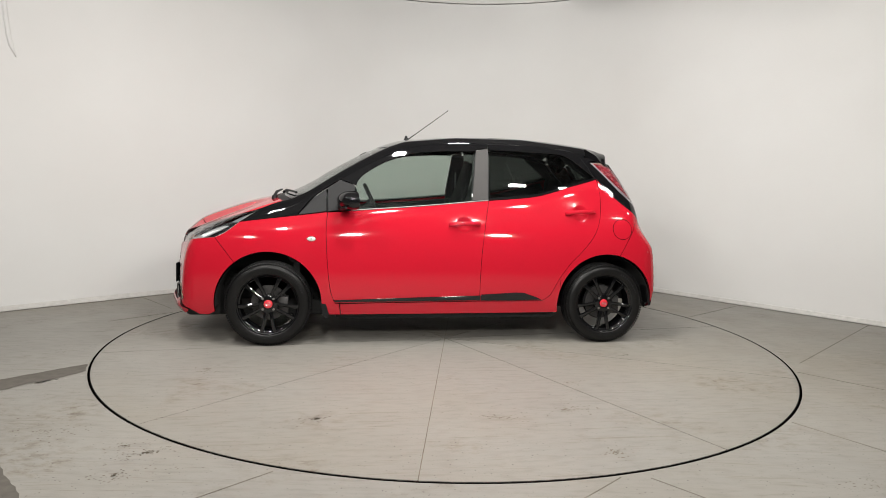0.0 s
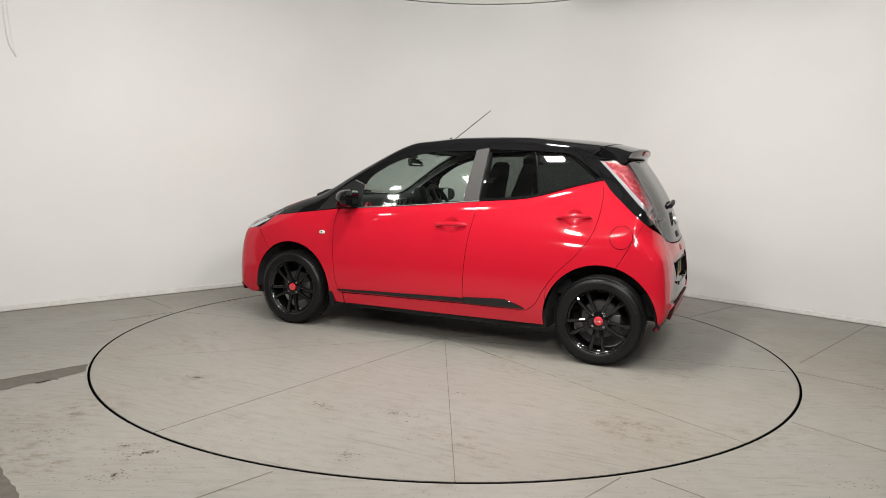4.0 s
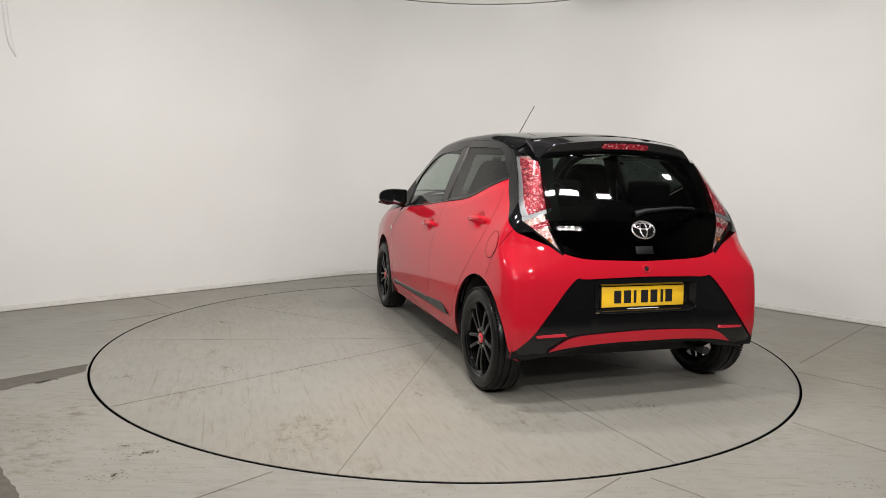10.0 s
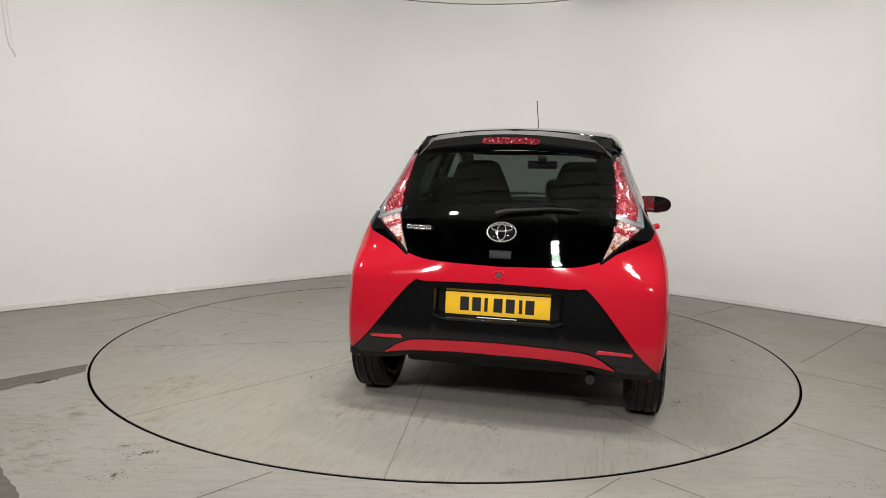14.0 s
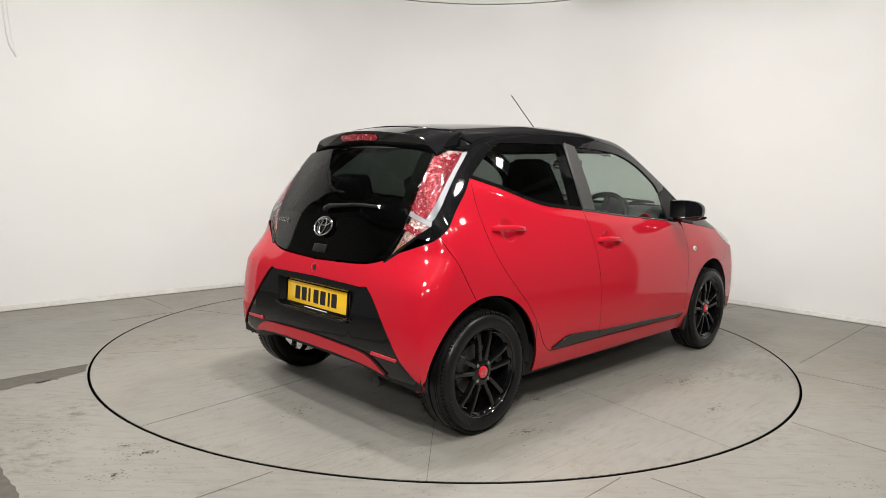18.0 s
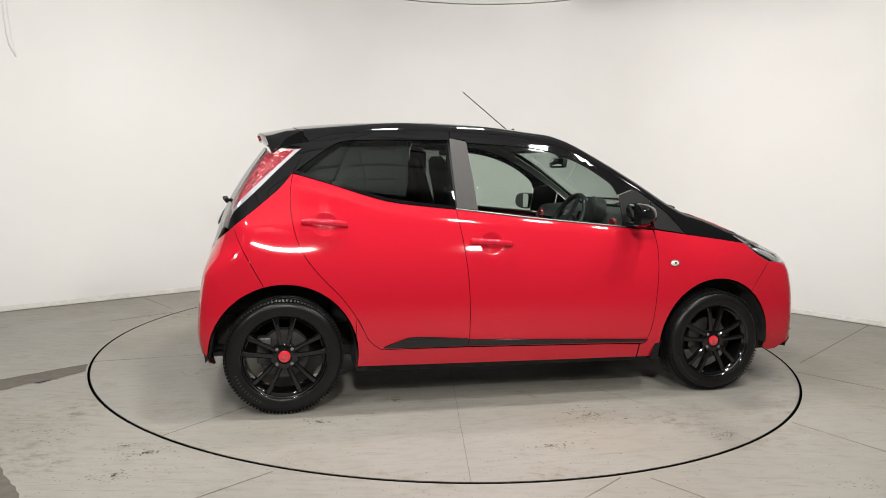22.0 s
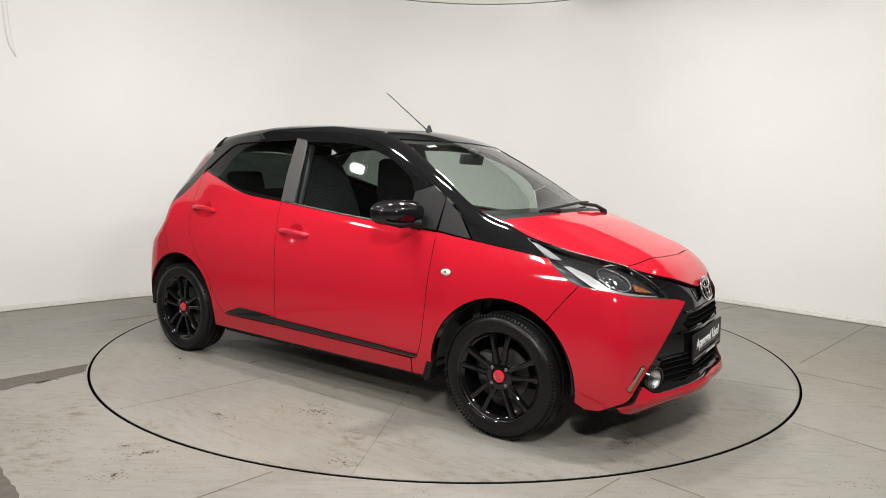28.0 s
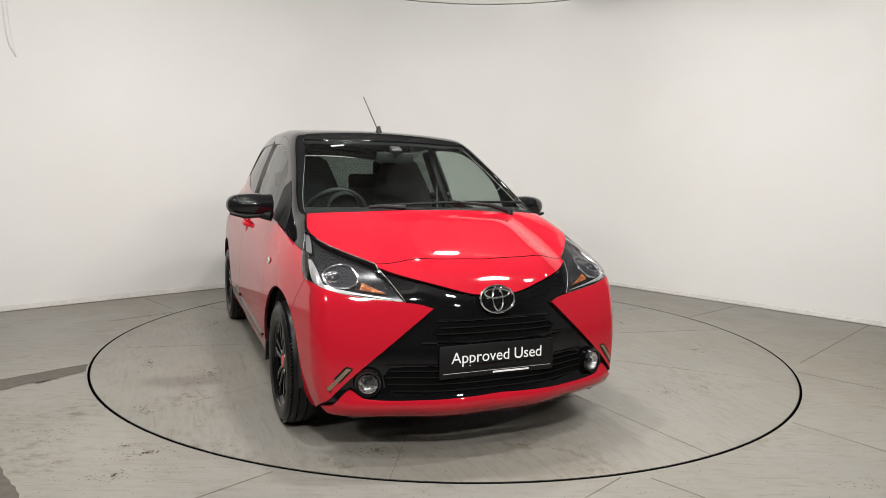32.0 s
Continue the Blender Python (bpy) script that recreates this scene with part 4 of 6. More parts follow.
def build_front():
    for s in SIDES:
        c = SIDE[s]
        seam = onto(NOSE, c, wing_seam)
        cheek = np.vstack([seam, onto(NOSE, c, arch(AXLE, FA, 51, -9, 24)), onto(NOSE, c, [(1.56, 0.205), (1.62, 0.208)]), onto(NOSE, FRONT, wedge_edge[::-1], s), onto(NOSE, FRONT, cheek_top[1:], s), onto(NOSE, FRONT, lamp_foot[1:-1], s)])
        panel("front_bumper_cheek", NOSE, cheek, RED, body, step=0.03)
        # headlamp
        root = empty("headlamp", body)
        top = onto(NOSE, TOP, bonnet_side[12:], s)
        rim = np.vstack([onto(NOSE, c, lamp_rear[::-1]), top, onto(NOSE, FRONT, lamp_inner, s), onto(NOSE, FRONT, lamp_foot[1:-1], s), onto(NOSE, c, lamp_low[::-1][:-1])])
        panel("lens", NOSE, rim, LENS_CLEAR, root, "clear lens", step=0.03, gap=0.0012, depth=0.02)
        panel("housing", NOSE, rim, plain_dark, root, "dark lamp housing", step=0.03, gap=0.002, depth=0.002, raise_by=-0.030)
        crescent = on_chart(NOSE, [(1.43, 0.706, 0.806), (1.50, 0.712, 0.763), (1.56, 0.716, 0.731), (1.62, 0.691, 0.709), (1.66, 0.62, 0.699), (1.71, 0.51, 0.684), (1.75, 0.42, 0.672), (1.74, 0.43, 0.679), (1.70, 0.53, 0.696), (1.66, 0.62, 0.714), (1.62, 0.670, 0.730), (1.54, 0.688, 0.780), (1.46, 0.697, 0.808)], s)
        panel("chrome_bowl", NOSE, crescent, REFLECTOR_SMOOTH, root, "bright chrome reflector", step=0.015, gap=0.001, depth=0.012, raise_by=-0.012)
        strip = on_chart(NOSE, [(1.25, 0.68, 0.895), (1.31, 0.69, 0.862), (1.37, 0.703, 0.832), (1.40, 0.70, 0.830), (1.42, 0.69, 0.832), (1.35, 0.68, 0.868), (1.28, 0.67, 0.896)], s)
        panel("position_strip", NOSE, strip, SILVER, root, "satin silver strip", step=0.02, gap=0.001, depth=0.006, raise_by=-0.012)
        ring = np.linspace(0, 2 * math.pi, 40, endpoint=False)
        cc, e1, e2 = (on_chart(NOSE, [q], s)[0] for q in ((1.62, 0.600, 0.760), (1.66, 0.538, 0.742), (1.64, 0.618, 0.722)))
        oval = cc + np.cos(ring)[:, None] * (e1 - cc) + np.sin(ring)[:, None] * (e2 - cc)
        panel("projector_bowl", NOSE, oval, PROJECTOR, root, "dark projector bowl", step=0.02, gap=0.0, depth=0.01, raise_by=-0.022)
        p = NOSE.lift(oval)
        part("projector_ring", tube([Vector(a) - Vector(b) * 0.016 for a, b in zip(p, slope_of(p))], 0.0035, 8, True), CHROME, root, "thin chrome ring")
        p = NOSE.lift(on_chart(NOSE, [(1.60, 0.622, 0.765)], s))
        d = Vector(slope_of(p)[0])
        m = Matrix.Translation(Vector(p[0]) - d * 0.022) @ d.to_track_quat("Z", "Y").to_matrix().to_4x4()
        part("projector", lathe([(0.0, 0.016), (0.014, 0.013), (0.024, 0.005), (0.028, -0.004)], 28, m), PROJECTOR, root, "round projector lens")
        part("projector_collar", lathe([(0.028, -0.002), (0.032, 0.002), (0.035, -0.006)], 28, m), CHROME, root, "chrome collar")
        amber = on_chart(NOSE, [(1.66, 0.518, 0.738), (1.69, 0.482, 0.719), (1.73, 0.438, 0.694), (1.71, 0.488, 0.702), (1.68, 0.532, 0.713), (1.67, 0.522, 0.726)], s)
        panel("indicator", NOSE, amber, LENS_AMBER_SOLID, root, "amber indicator", step=0.02, gap=0.0, depth=0.008, raise_by=-0.012)
        p = NOSE.lift(rim)
        part("lens_edge", tube([Vector(a) + Vector(b) * -0.002 for a, b in zip(p, slope_of(p))], 0.0013, 6, True), STEEL, root, "dull metal lens edge")
    centre = np.vstack([onto(NOSE, FRONT, nose_low), onto(NOSE, FRONT, lamp_inner[1:]), onto(NOSE, FRONT, cheek_top[::-1][1:]), onto(NOSE, FRONT, wedge_edge[1:]), onto(NOSE, FRONT, lip_top)])
    mirror = np.vstack([onto(NOSE, FRONT, lip_top[::-1], -1)[1:], onto(NOSE, FRONT, wedge_edge[1:][::-1], -1), onto(NOSE, FRONT, cheek_top[1:], -1), onto(NOSE, FRONT, lamp_inner[1:-1][::-1], -1), onto(NOSE, FRONT, nose_low[::-1], -1)[:-1]])
    panel("front_grille_panel", NOSE, np.vstack([centre, mirror]), BLACK, body, "gloss black cross-shaped front panel", step=0.03, raise_by=-0.016)
    lip = np.vstack([onto(NOSE, FRONT, lip_top[::-1]), onto(NOSE, FRONT, [(0.70, 0.240)]), onto(NOSE, FRONT, lip_foot[::-1])])
    lip2 = np.vstack([onto(NOSE, FRONT, lip_foot, -1)[1:], onto(NOSE, FRONT, [(0.70, 0.240)], -1), onto(NOSE, FRONT, lip_top, -1)[:-1]])
    panel("front_lip", NOSE, np.vstack([lip, lip2]), RED, body, step=0.025, raise_by=0.004)


def build_back():
    seam1, seam2 = (onto(TAIL, SIDE[s], bumper_seam) for s in SIDES)
    arch1, arch2 = (onto(TAIL, SIDE[s], arch(-AXLE, RA, 106, 176, 30)) for s in SIDES)
    tip = [onto(TAIL, BACK, [(0.53, 0.826), (0.465, 0.778)], s) for s in SIDES]
    top = np.vstack([onto(TAIL, SIDE[1], tail_black[-2:]), tip[0], onto(TAIL, BACK, hatch_foot[::-1] - [0, 0.006], 1)])
    top2 = np.vstack([onto(TAIL, BACK, hatch_foot - [0, 0.006], -1)[1:], tip[1][::-1], onto(TAIL, SIDE[-1], tail_black[-2:])[::-1]])
    down2 = np.vstack([seam2, arch2, onto(TAIL, SIDE[-1], [(-1.522, 0.245)]), onto(TAIL, BACK, [(0.745, 0.262)], -1), onto(TAIL, BACK, tail_x[::-1], -1)])
    up1 = np.vstack([onto(TAIL, BACK, tail_x, 1)[1:], onto(TAIL, BACK, [(0.745, 0.262)], 1), onto(TAIL, SIDE[1], [(-1.522, 0.245)]), arch1[::-1], seam1[::-1]])
    panel("rear_bumper", TAIL, np.vstack([top, top2, down2, up1]), RED, body, step=0.03)
    # the black insert, left open where the plate sits back
    lip_at = lambda y: np.interp(y, rear_lip_top[::-1, 0], rear_lip_top[::-1, 1])
    ry, rz0, rz1 = 0.305, 0.487, 0.634
    top_run = [q for q in tail_x if q[0] <= ry] + [np.array((ry, np.interp(ry, tail_x[:, 0], tail_x[:, 1])))]
    top_run = np.array(top_run)
    panel("rear_insert", TAIL, mirrored(TAIL, BACK, np.vstack([top_run, [(ry, rz1), (0.15, rz1), (0.0, rz1)]])), BLACK, body, "gloss black bumper insert", step=0.04, gap=0.0, depth=0.004, raise_by=-0.008)
    low_run = np.array([(0.0, rz0), (0.15, rz0), (ry, rz0)] + [(y, lip_at(y)) for y in (ry, 0.2, 0.1, 0.0)])
    panel("rear_insert", TAIL, mirrored(TAIL, BACK, low_run), BLACK, body, "gloss black bumper insert", step=0.04, gap=0.0, depth=0.004, raise_by=-0.008)
    for s in SIDES:
        outer = np.vstack([[(ry, np.interp(ry, tail_x[:, 0], tail_x[:, 1]))], [q for q in tail_x if q[0] > ry], [(0.72, 0.275), (0.56, 0.285)], [q for q in rear_lip_top if q[0] > ry], [(ry, lip_at(ry)), (ry, rz0), (ry, 0.56), (ry, rz1)]])
        panel("rear_insert", TAIL, onto(TAIL, BACK, outer, s), BLACK, body, "gloss black bumper insert", step=0.03, gap=0.0, depth=0.004, raise_by=-0.008)
        panel("rear_reflector", BACK, onto(BACK, BACK, [(0.46, 0.376), (0.62, 0.372), (0.625, 0.384), (0.47, 0.391)], s), RED_TRIM, body, "thin red reflector", step=0.05, gap=0.0, raise_by=0.0)
    bm = bmesh.new()
    xs = (-1.582, -1.548)
    ring = [[bm.verts.new((x, y, z)) for y, z in ((ry - d, rz0 + d), (ry - d, rz1 - d), (-ry + d, rz1 - d), (-ry + d, rz0 + d))] for x, d in ((xs[0], -0.002), (xs[1], 0.018))]
    for i in range(4):
        bm.faces.new((ring[0][i], ring[0][(i + 1) % 4], ring[1][(i + 1) % 4], ring[1][i]))
    bm.faces.new(ring[1])
    part("plate_recess", bm, BLACK, body, smooth=0)
    part("recess_ledge", tube([(-1.592, y, rz0 + 0.002 + 0.02 * max(0.0, abs(y) - 0.26) / 0.05) for y in np.linspace(-ry, ry, 15)], 0.007, 10), BLACK, body, "rounded gloss black ledge")
    panel("rear_lip", TAIL, mirrored(TAIL, BACK, np.vstack([rear_lip_foot, rear_lip_top])), RED, body, step=0.03, raise_by=0.004)
    panel("rear_valance", TAIL, mirrored(TAIL, BACK, np.vstack([[(0.0, 0.312), (0.36, 0.304), (0.50, 0.262), (0.70, 0.232), (0.73, 0.27), (0.56, 0.282)], rear_lip_foot[::-1] - [0, 0.004]])), BLACK_PLASTIC, body, step=0.04, raise_by=-0.012)
    glass_half = np.vstack([hatch_foot, hatch_side[1:], hatch_head[1:]])
    panel("rear_window", BACK, mirrored(BACK, BACK, glass_half), TAIL_GLASS, body, "dark tinted glass tailgate", step=0.03, depth=0.006, gap=0.001)
    frit = np.vstack([hatch_foot, hatch_side[1:9], [(0.35, 0.965), (0.0, 0.955)]])
    panel("tailgate", BACK, mirrored(BACK, BACK, frit), BLACK, body, "black lower tailgate behind the glass", step=0.05, depth=0.004, gap=0.002, raise_by=-0.008)
    for s in SIDES:
        rim = [q for q in hatch_side if q[1] > 0.95]
        strip = np.vstack([rim, np.array(rim)[::-1] * [1, 1] - [0.075, 0]])
        panel("glass_border", BACK, onto(BACK, BACK, strip, s), BLACK_PRINT, body, step=0.05, depth=0.002, gap=0.001, raise_by=-0.008)


plain_dark = plain("dark_lamp_housing", (0.034, 0.034, 0.037), 0.25, 0.6, 0, 0.1, 60)
PROJECTOR = plain("projector_glass", (0.03, 0.03, 0.035), 0.05, 0.0, 1.0)
LENS_AMBER_SOLID = cells("amber_cells", [(0.0, (0.15, 0.035, 0.006)), (0.6, (0.32, 0.085, 0.012)), (1.0, (0.60, 0.24, 0.07))], 160, 0.25, 0.3)
REFLECTOR_SMOOTH = plain("chrome_lamp_bowl", (0.70, 0.70, 0.70), 0.24, 0.7, 0.5, 0.08, 30)
build_sides()
build_top()
build_front()
build_back()

# ---- wheels ----


def build_wheel(x, s):
    """A wheel at the axle; its outer face looks to the side s."""
    m = Matrix.Translation((x, s * 0.700, 0.2835)) @ pose(0, 0, 0, -90 * s, 0, 0)
    root = empty("wheel", body, m)
    R, h = 0.2835, 0.083
    prof = [(0.197, -h + 0.012), (0.215, -h), (0.245, -h - 0.004), (0.265, -h + 0.006), (0.277, -h + 0.022), (0.2825, -h + 0.045)]
    grooves = []
    for g in (-0.040, 0.0, 0.040):
        grooves += [(R, g - 0.006), (R - 0.007, g - 0.004), (R - 0.007, g + 0.004), (R, g + 0.006)]
    prof = prof + grooves + [(0.2825, h - 0.045), (0.277, h - 0.022), (0.265, h - 0.006), (0.257, h + 0.001), (0.245, h + 0.004), (0.232, h + 0.0045), (0.215, h), (0.206, h - 0.003), (0.197, h - 0.012)]
    part("tyre", lathe(prof, 96, Matrix()), RUBBER, root)
    # tread blocks on the shoulders
    bm = bmesh.new()
    for k in range(100):
        for sgn in (-1, 1):
            a = 2 * math.pi * (k + 0.25 * sgn) / 100
            add_box(bm, (0.010, 0.0100, 0.030), Matrix.Rotation(a, 4, "Z") @ Matrix.Translation((0.2718, 0, sgn * 0.061)) @ pose(0, 0, 0, 0, sgn * 20, 0))
    tagged(part("tread", bm, RUBBER, root, smooth=0), kind="stuff")
    bm = bmesh.new()
    for k in range(11):
        a = radians(200 + k * 4.2)
        add_box(bm, (0.012, 0.006, 0.0012), Matrix.Rotation(a, 4, "Z") @ Matrix.Translation((0.238, 0, 0.0875)))
    tagged(part("sidewall_bars", bm, BLACK_PRINT, root, "raised bars on the tyre wall", smooth=0), kind="stuff")
    rim = [(0.199, -0.07), (0.203, -0.075), (0.203, -0.066), (0.186, -0.055), (0.180, 0.0), (0.184, 0.055), (0.196, 0.064), (0.202, 0.078), (0.207, 0.081), (0.209, 0.078), (0.203, 0.06), (0.199, 0.02)]
    part("rim", lathe(rim, 72, Matrix(), True), RIM_BLACK, root, "gloss black rim")
    for k in range(5):
        for sgn in (-1, 1):
            bm = bmesh.new()
            a0 = radians(90 + 72 * k)
            secs = []
            for r, off, w, z, t in ((0.040, 0.012, 0.024, 0.058, 0.026), (0.075, 0.021, 0.022, 0.063, 0.026), (0.13, 0.030, 0.0215, 0.068, 0.025), (0.170, 0.038, 0.025, 0.068, 0.025), (0.198, 0.044, 0.036, 0.064, 0.028)):
                ring = []
                for dy, dz in ((-0.5, -1), (-0.5, -0.15), (-0.28, 0), (0.28, 0), (0.5, -0.15), (0.5, -1)):
                    ring.append(bm.verts.new(Matrix.Rotation(a0, 4, "Z") @ Vector((r, sgn * off + dy * w, z + dz * t))))
                secs.append(ring)
            for a, b in zip(secs, secs[1:]):
                for i in range(6):
                    bm.faces.new((a[i], a[(i + 1) % 6], b[(i + 1) % 6], b[i]))
            bm.faces.new(secs[0])
            bm.faces.new(secs[-1][::-1])
            part("spoke", bm, RIM_BLACK, root, smooth=30)
    part("hub", lathe([(0.0, 0.052), (0.034, 0.052), (0.036, 0.062), (0.058, 0.060), (0.066, 0.054), (0.068, 0.03), (0.0, 0.028)], 48), RIM_BLACK, root)
    cap = part("centre_cap", lathe([(0.0, 0.0665), (0.024, 0.0660), (0.0275, 0.064), (0.029, 0.058)], 40), RED_BADGE, root, "red centre cap")
    bm = bmesh.new()
    add_tube(bm, [(0.017 * math.cos(a), 0.011 * math.sin(a), 0.0668) for a in np.linspace(0, 2 * math.pi, 24, endpoint=False)], 0.0016, 6, True)
    add_tube(bm, [(-0.015, 0, 0.0668), (0.015, 0, 0.0668)], 0.0015, 6)
    part("emblem", bm, CHROME, cap, "plain oval emblem")
    for k in range(4):
        a = radians(45 + 90 * k)
        q = Matrix.Translation((0.050 * math.cos(a), 0.050 * math.sin(a), 0))
        part("bolt", lathe([(0.0, 0.062), (0.008, 0.062), (0.0095, 0.060), (0.0095, 0.05)], 6, q), STEEL, root, "steel wheel bolt", smooth=20)
    part("brake_disc", lathe([(0.05, 0.0), (0.118, 0.0), (0.118, -0.018), (0.05, -0.018)], 48, Matrix(), True), DISC, root, "dull iron brake disc")
    part("brake_caliper", box((0.07, 0.13, 0.06), pose(-0.095, 0.02, -0.01), 0.01), DISC, root)
    if x < 0:
        part("brake_shield", lathe([(0.0, -0.02), (0.125, -0.02), (0.125, -0.03), (0.0, -0.03)], 40), UNDER, root)
    return root


for ax in (AXLE, -AXLE):
    for s in SIDES:
        build_wheel(ax, s)
        # dark liner in the wheel arch
        verts, faces = [], []
        for k, a in enumerate(np.radians(np.linspace(-4, 184, 36))):
            c, d = math.cos(a), math.sin(a)
            verts += [(ax + 0.345 * c, s * 0.755, 0.285 + 0.345 * d), (ax + 0.345 * c, s * 0.50, 0.285 + 0.345 * d)]
            if k:
                faces.append((2 * k - 2, 2 * k - 1, 2 * k + 1, 2 * k))
        n0 = len(verts)
        verts.append((ax, s * 0.50, 0.285))
        faces += [(2 * k + 1, n0, 2 * k + 3) for k in range(35)]
        link_mesh("wheel_arch_liner", verts, faces, UNDER, body)
        if ax > 0:
            shape, fx, fz = [(0.0, 0.02), (0.03, 0.0), (0.012, -0.085), (-0.012, -0.11), (-0.03, -0.09)], ax - 0.372, 0.30
        else:
            shape, fx, fz = [(-0.012, 0.05), (0.022, 0.06), (0.004, -0.07), (-0.020, -0.10), (-0.030, -0.03)], ax - 0.343, 0.36
        part("mud_flap", prism(shape, Matrix.Translation((fx, s * (0.787 if ax > 0 else 0.738), fz)) @ pose(0, 0, 0, 90, 0, 0), s * 0.10), BLACK_PLASTIC, body, smooth=0)

# floor pan, engine and tank as one dark underside
for name, size, x, z in (("floor_pan", (1.56, 1.42, 0.15), -0.05, 0.245), ("engine_tray", (0.85, 1.00, 0.38), 1.2, 0.345), ("fuel_tank", (0.58, 1.00, 0.30), -1.09, 0.355), ("radiator_duct", (0.24, 1.20, 0.22), 1.62, 0.285), ("rear_crossmember", (0.12, 1.10, 0.16), -1.45, 0.375)):
    part(name, box(size, pose(x, 0, z), 0.028), UNDER, body)
part("exhaust_pipe", tube([(-0.8, -0.42, 0.22), (-1.3, -0.44, 0.23), (-1.53, -0.44, 0.235)], 0.022, 16), UNDER, body, "sooty exhaust pipe")
part("rear_axle", tube([(-AXLE, -0.6, 0.27), (-AXLE, 0.6, 0.27)], 0.035, 12), UNDER, body)

# ---- fittings of the car ----


def at_side(x, z, s, out=0.0):
    """The place on the body's flank and its outward direction."""
    p = SIDE[s].lift([(x, z)])
    d = slope_of(p)[0]
    return Vector(p[0]) + Vector(d) * out, Vector(d)


def frame_on(p, out, along):
    """A pose with z along out and x along the given way."""
    z = Vector(out).normalized()
    x = (Vector(along) - z * Vector(along).dot(z)).normalized()
    y = z.cross(x)
    return Matrix.Translation(p) @ Matrix((x, y, z)).transposed().to_4x4()


def build_handles():
    for s in SIDES:
        for hx, hz in ((-0.145, 0.832), (-0.978, 0.921)):
            root = empty("door_handle", body)
            p, d = at_side(hx, hz, s)
            a, _ = at_side(hx + 0.11, hz - 0.006, s)
            b, _ = at_side(hx - 0.11, hz + 0.006, s)
            m = frame_on(p, d, a - b)
            bm = bmesh.new()
            secs = []
            for u, h, lift in ((-0.112, 0.010, 0.004), (-0.104, 0.0135, 0.018), (-0.07, 0.0145, 0.028), (0.0, 0.0145, 0.032), (0.07, 0.0145, 0.028), (0.10, 0.0135, 0.018), (0.110, 0.010, 0.004)):
                secs.append([bm.verts.new(m @ Vector((u, h * math.cos(q), lift + 0.009 * math.sin(q)))) for q in np.linspace(0, 2 * math.pi, 12, endpoint=False)])
            for q0, q1 in zip(secs, secs[1:]):
                for i in range(12):
                    bm.faces.new((q0[i], q0[(i + 1) % 12], q1[(i + 1) % 12], q1[i]))
            bm.faces.new(secs[0])
            bm.faces.new(secs[-1][::-1])
            part("grip", bm, RED, root, smooth=60)
            if hx > -0.5:
                part("lock", lathe([(0.0, 0.002), (0.008, 0.002), (0.009, 0.0)], 16, m @ Matrix.Translation((-0.085, 0.0, 0.026))), RED, root)


def build_side_trim():
    for s in SIDES:
        c = SIDE[s]
        panel("door_moulding", c, close_path(spline([(-0.263, 0.347), (0.2, 0.333), (0.742, 0.315)], 0.05), [(0.728, 0.305), (0.2, 0.310), (-0.263, 0.317)]), BLACK, body, "black door moulding", step=0.06, gap=0.0, depth=0.02, raise_by=0.009)
        panel("rear_door_moulding", c, close_path([(-0.268, 0.353), (-0.268, 0.315), (-0.50, 0.315), (-0.695, 0.319)], spline([(-0.66, 0.335), (-0.57, 0.366), (-0.45, 0.364), (-0.268, 0.353)], 0.05)[:-1]), BLACK, body, "black door moulding", step=0.06, gap=0.0, depth=0.02, raise_by=0.009)
        p, d = at_side(0.885, 0.726, s, 0.002)
        m = frame_on(p, d, (1, 0, 0))
        rep = part("side_repeater", lathe([(0.0, 0.008), (0.6, 0.007), (0.9, 0.003), (1.0, 0.0)], 32, m @ Matrix.Diagonal((0.026, 0.0145, 1, 1))), LENS_PALE, body, "small clear oval indicator")
        part("bezel", tube([m @ Vector((0.027 * math.cos(q), 0.0155 * math.sin(q), 0.001)) for q in np.linspace(0, 2 * math.pi, 32, endpoint=False)], 0.0022, 6, True), CHROME, rep, "chrome ring")
        part("bulb", box((0.012, 0.008, 0.004), m @ pose(0, 0, 0.0085), 0.002), BLACK_PRINT, rep)
    # fuel flap on the passenger side
    a = np.linspace(0, 2 * math.pi, 56, endpoint=False)
    circle = np.stack([-1.282 + 0.068 * np.cos(a), 0.814 + 0.070 * np.sin(a)], 1)
    panel("fuel_flap", TAIL, onto(TAIL, SIDE[1], circle), RED, body, step=0.02, gap=0.0, depth=0.003, raise_by=0.0012)
    ring = SIDE[1].lift(circle)
    # shade of the gap round the flap, drawn as a black ring
    part("flap_gap_shade", tube([Vector(p) + Vector(d) * 0.0003 for p, d in zip(ring, slope_of(ring))], 0.0020, 6, True), GAP, body)


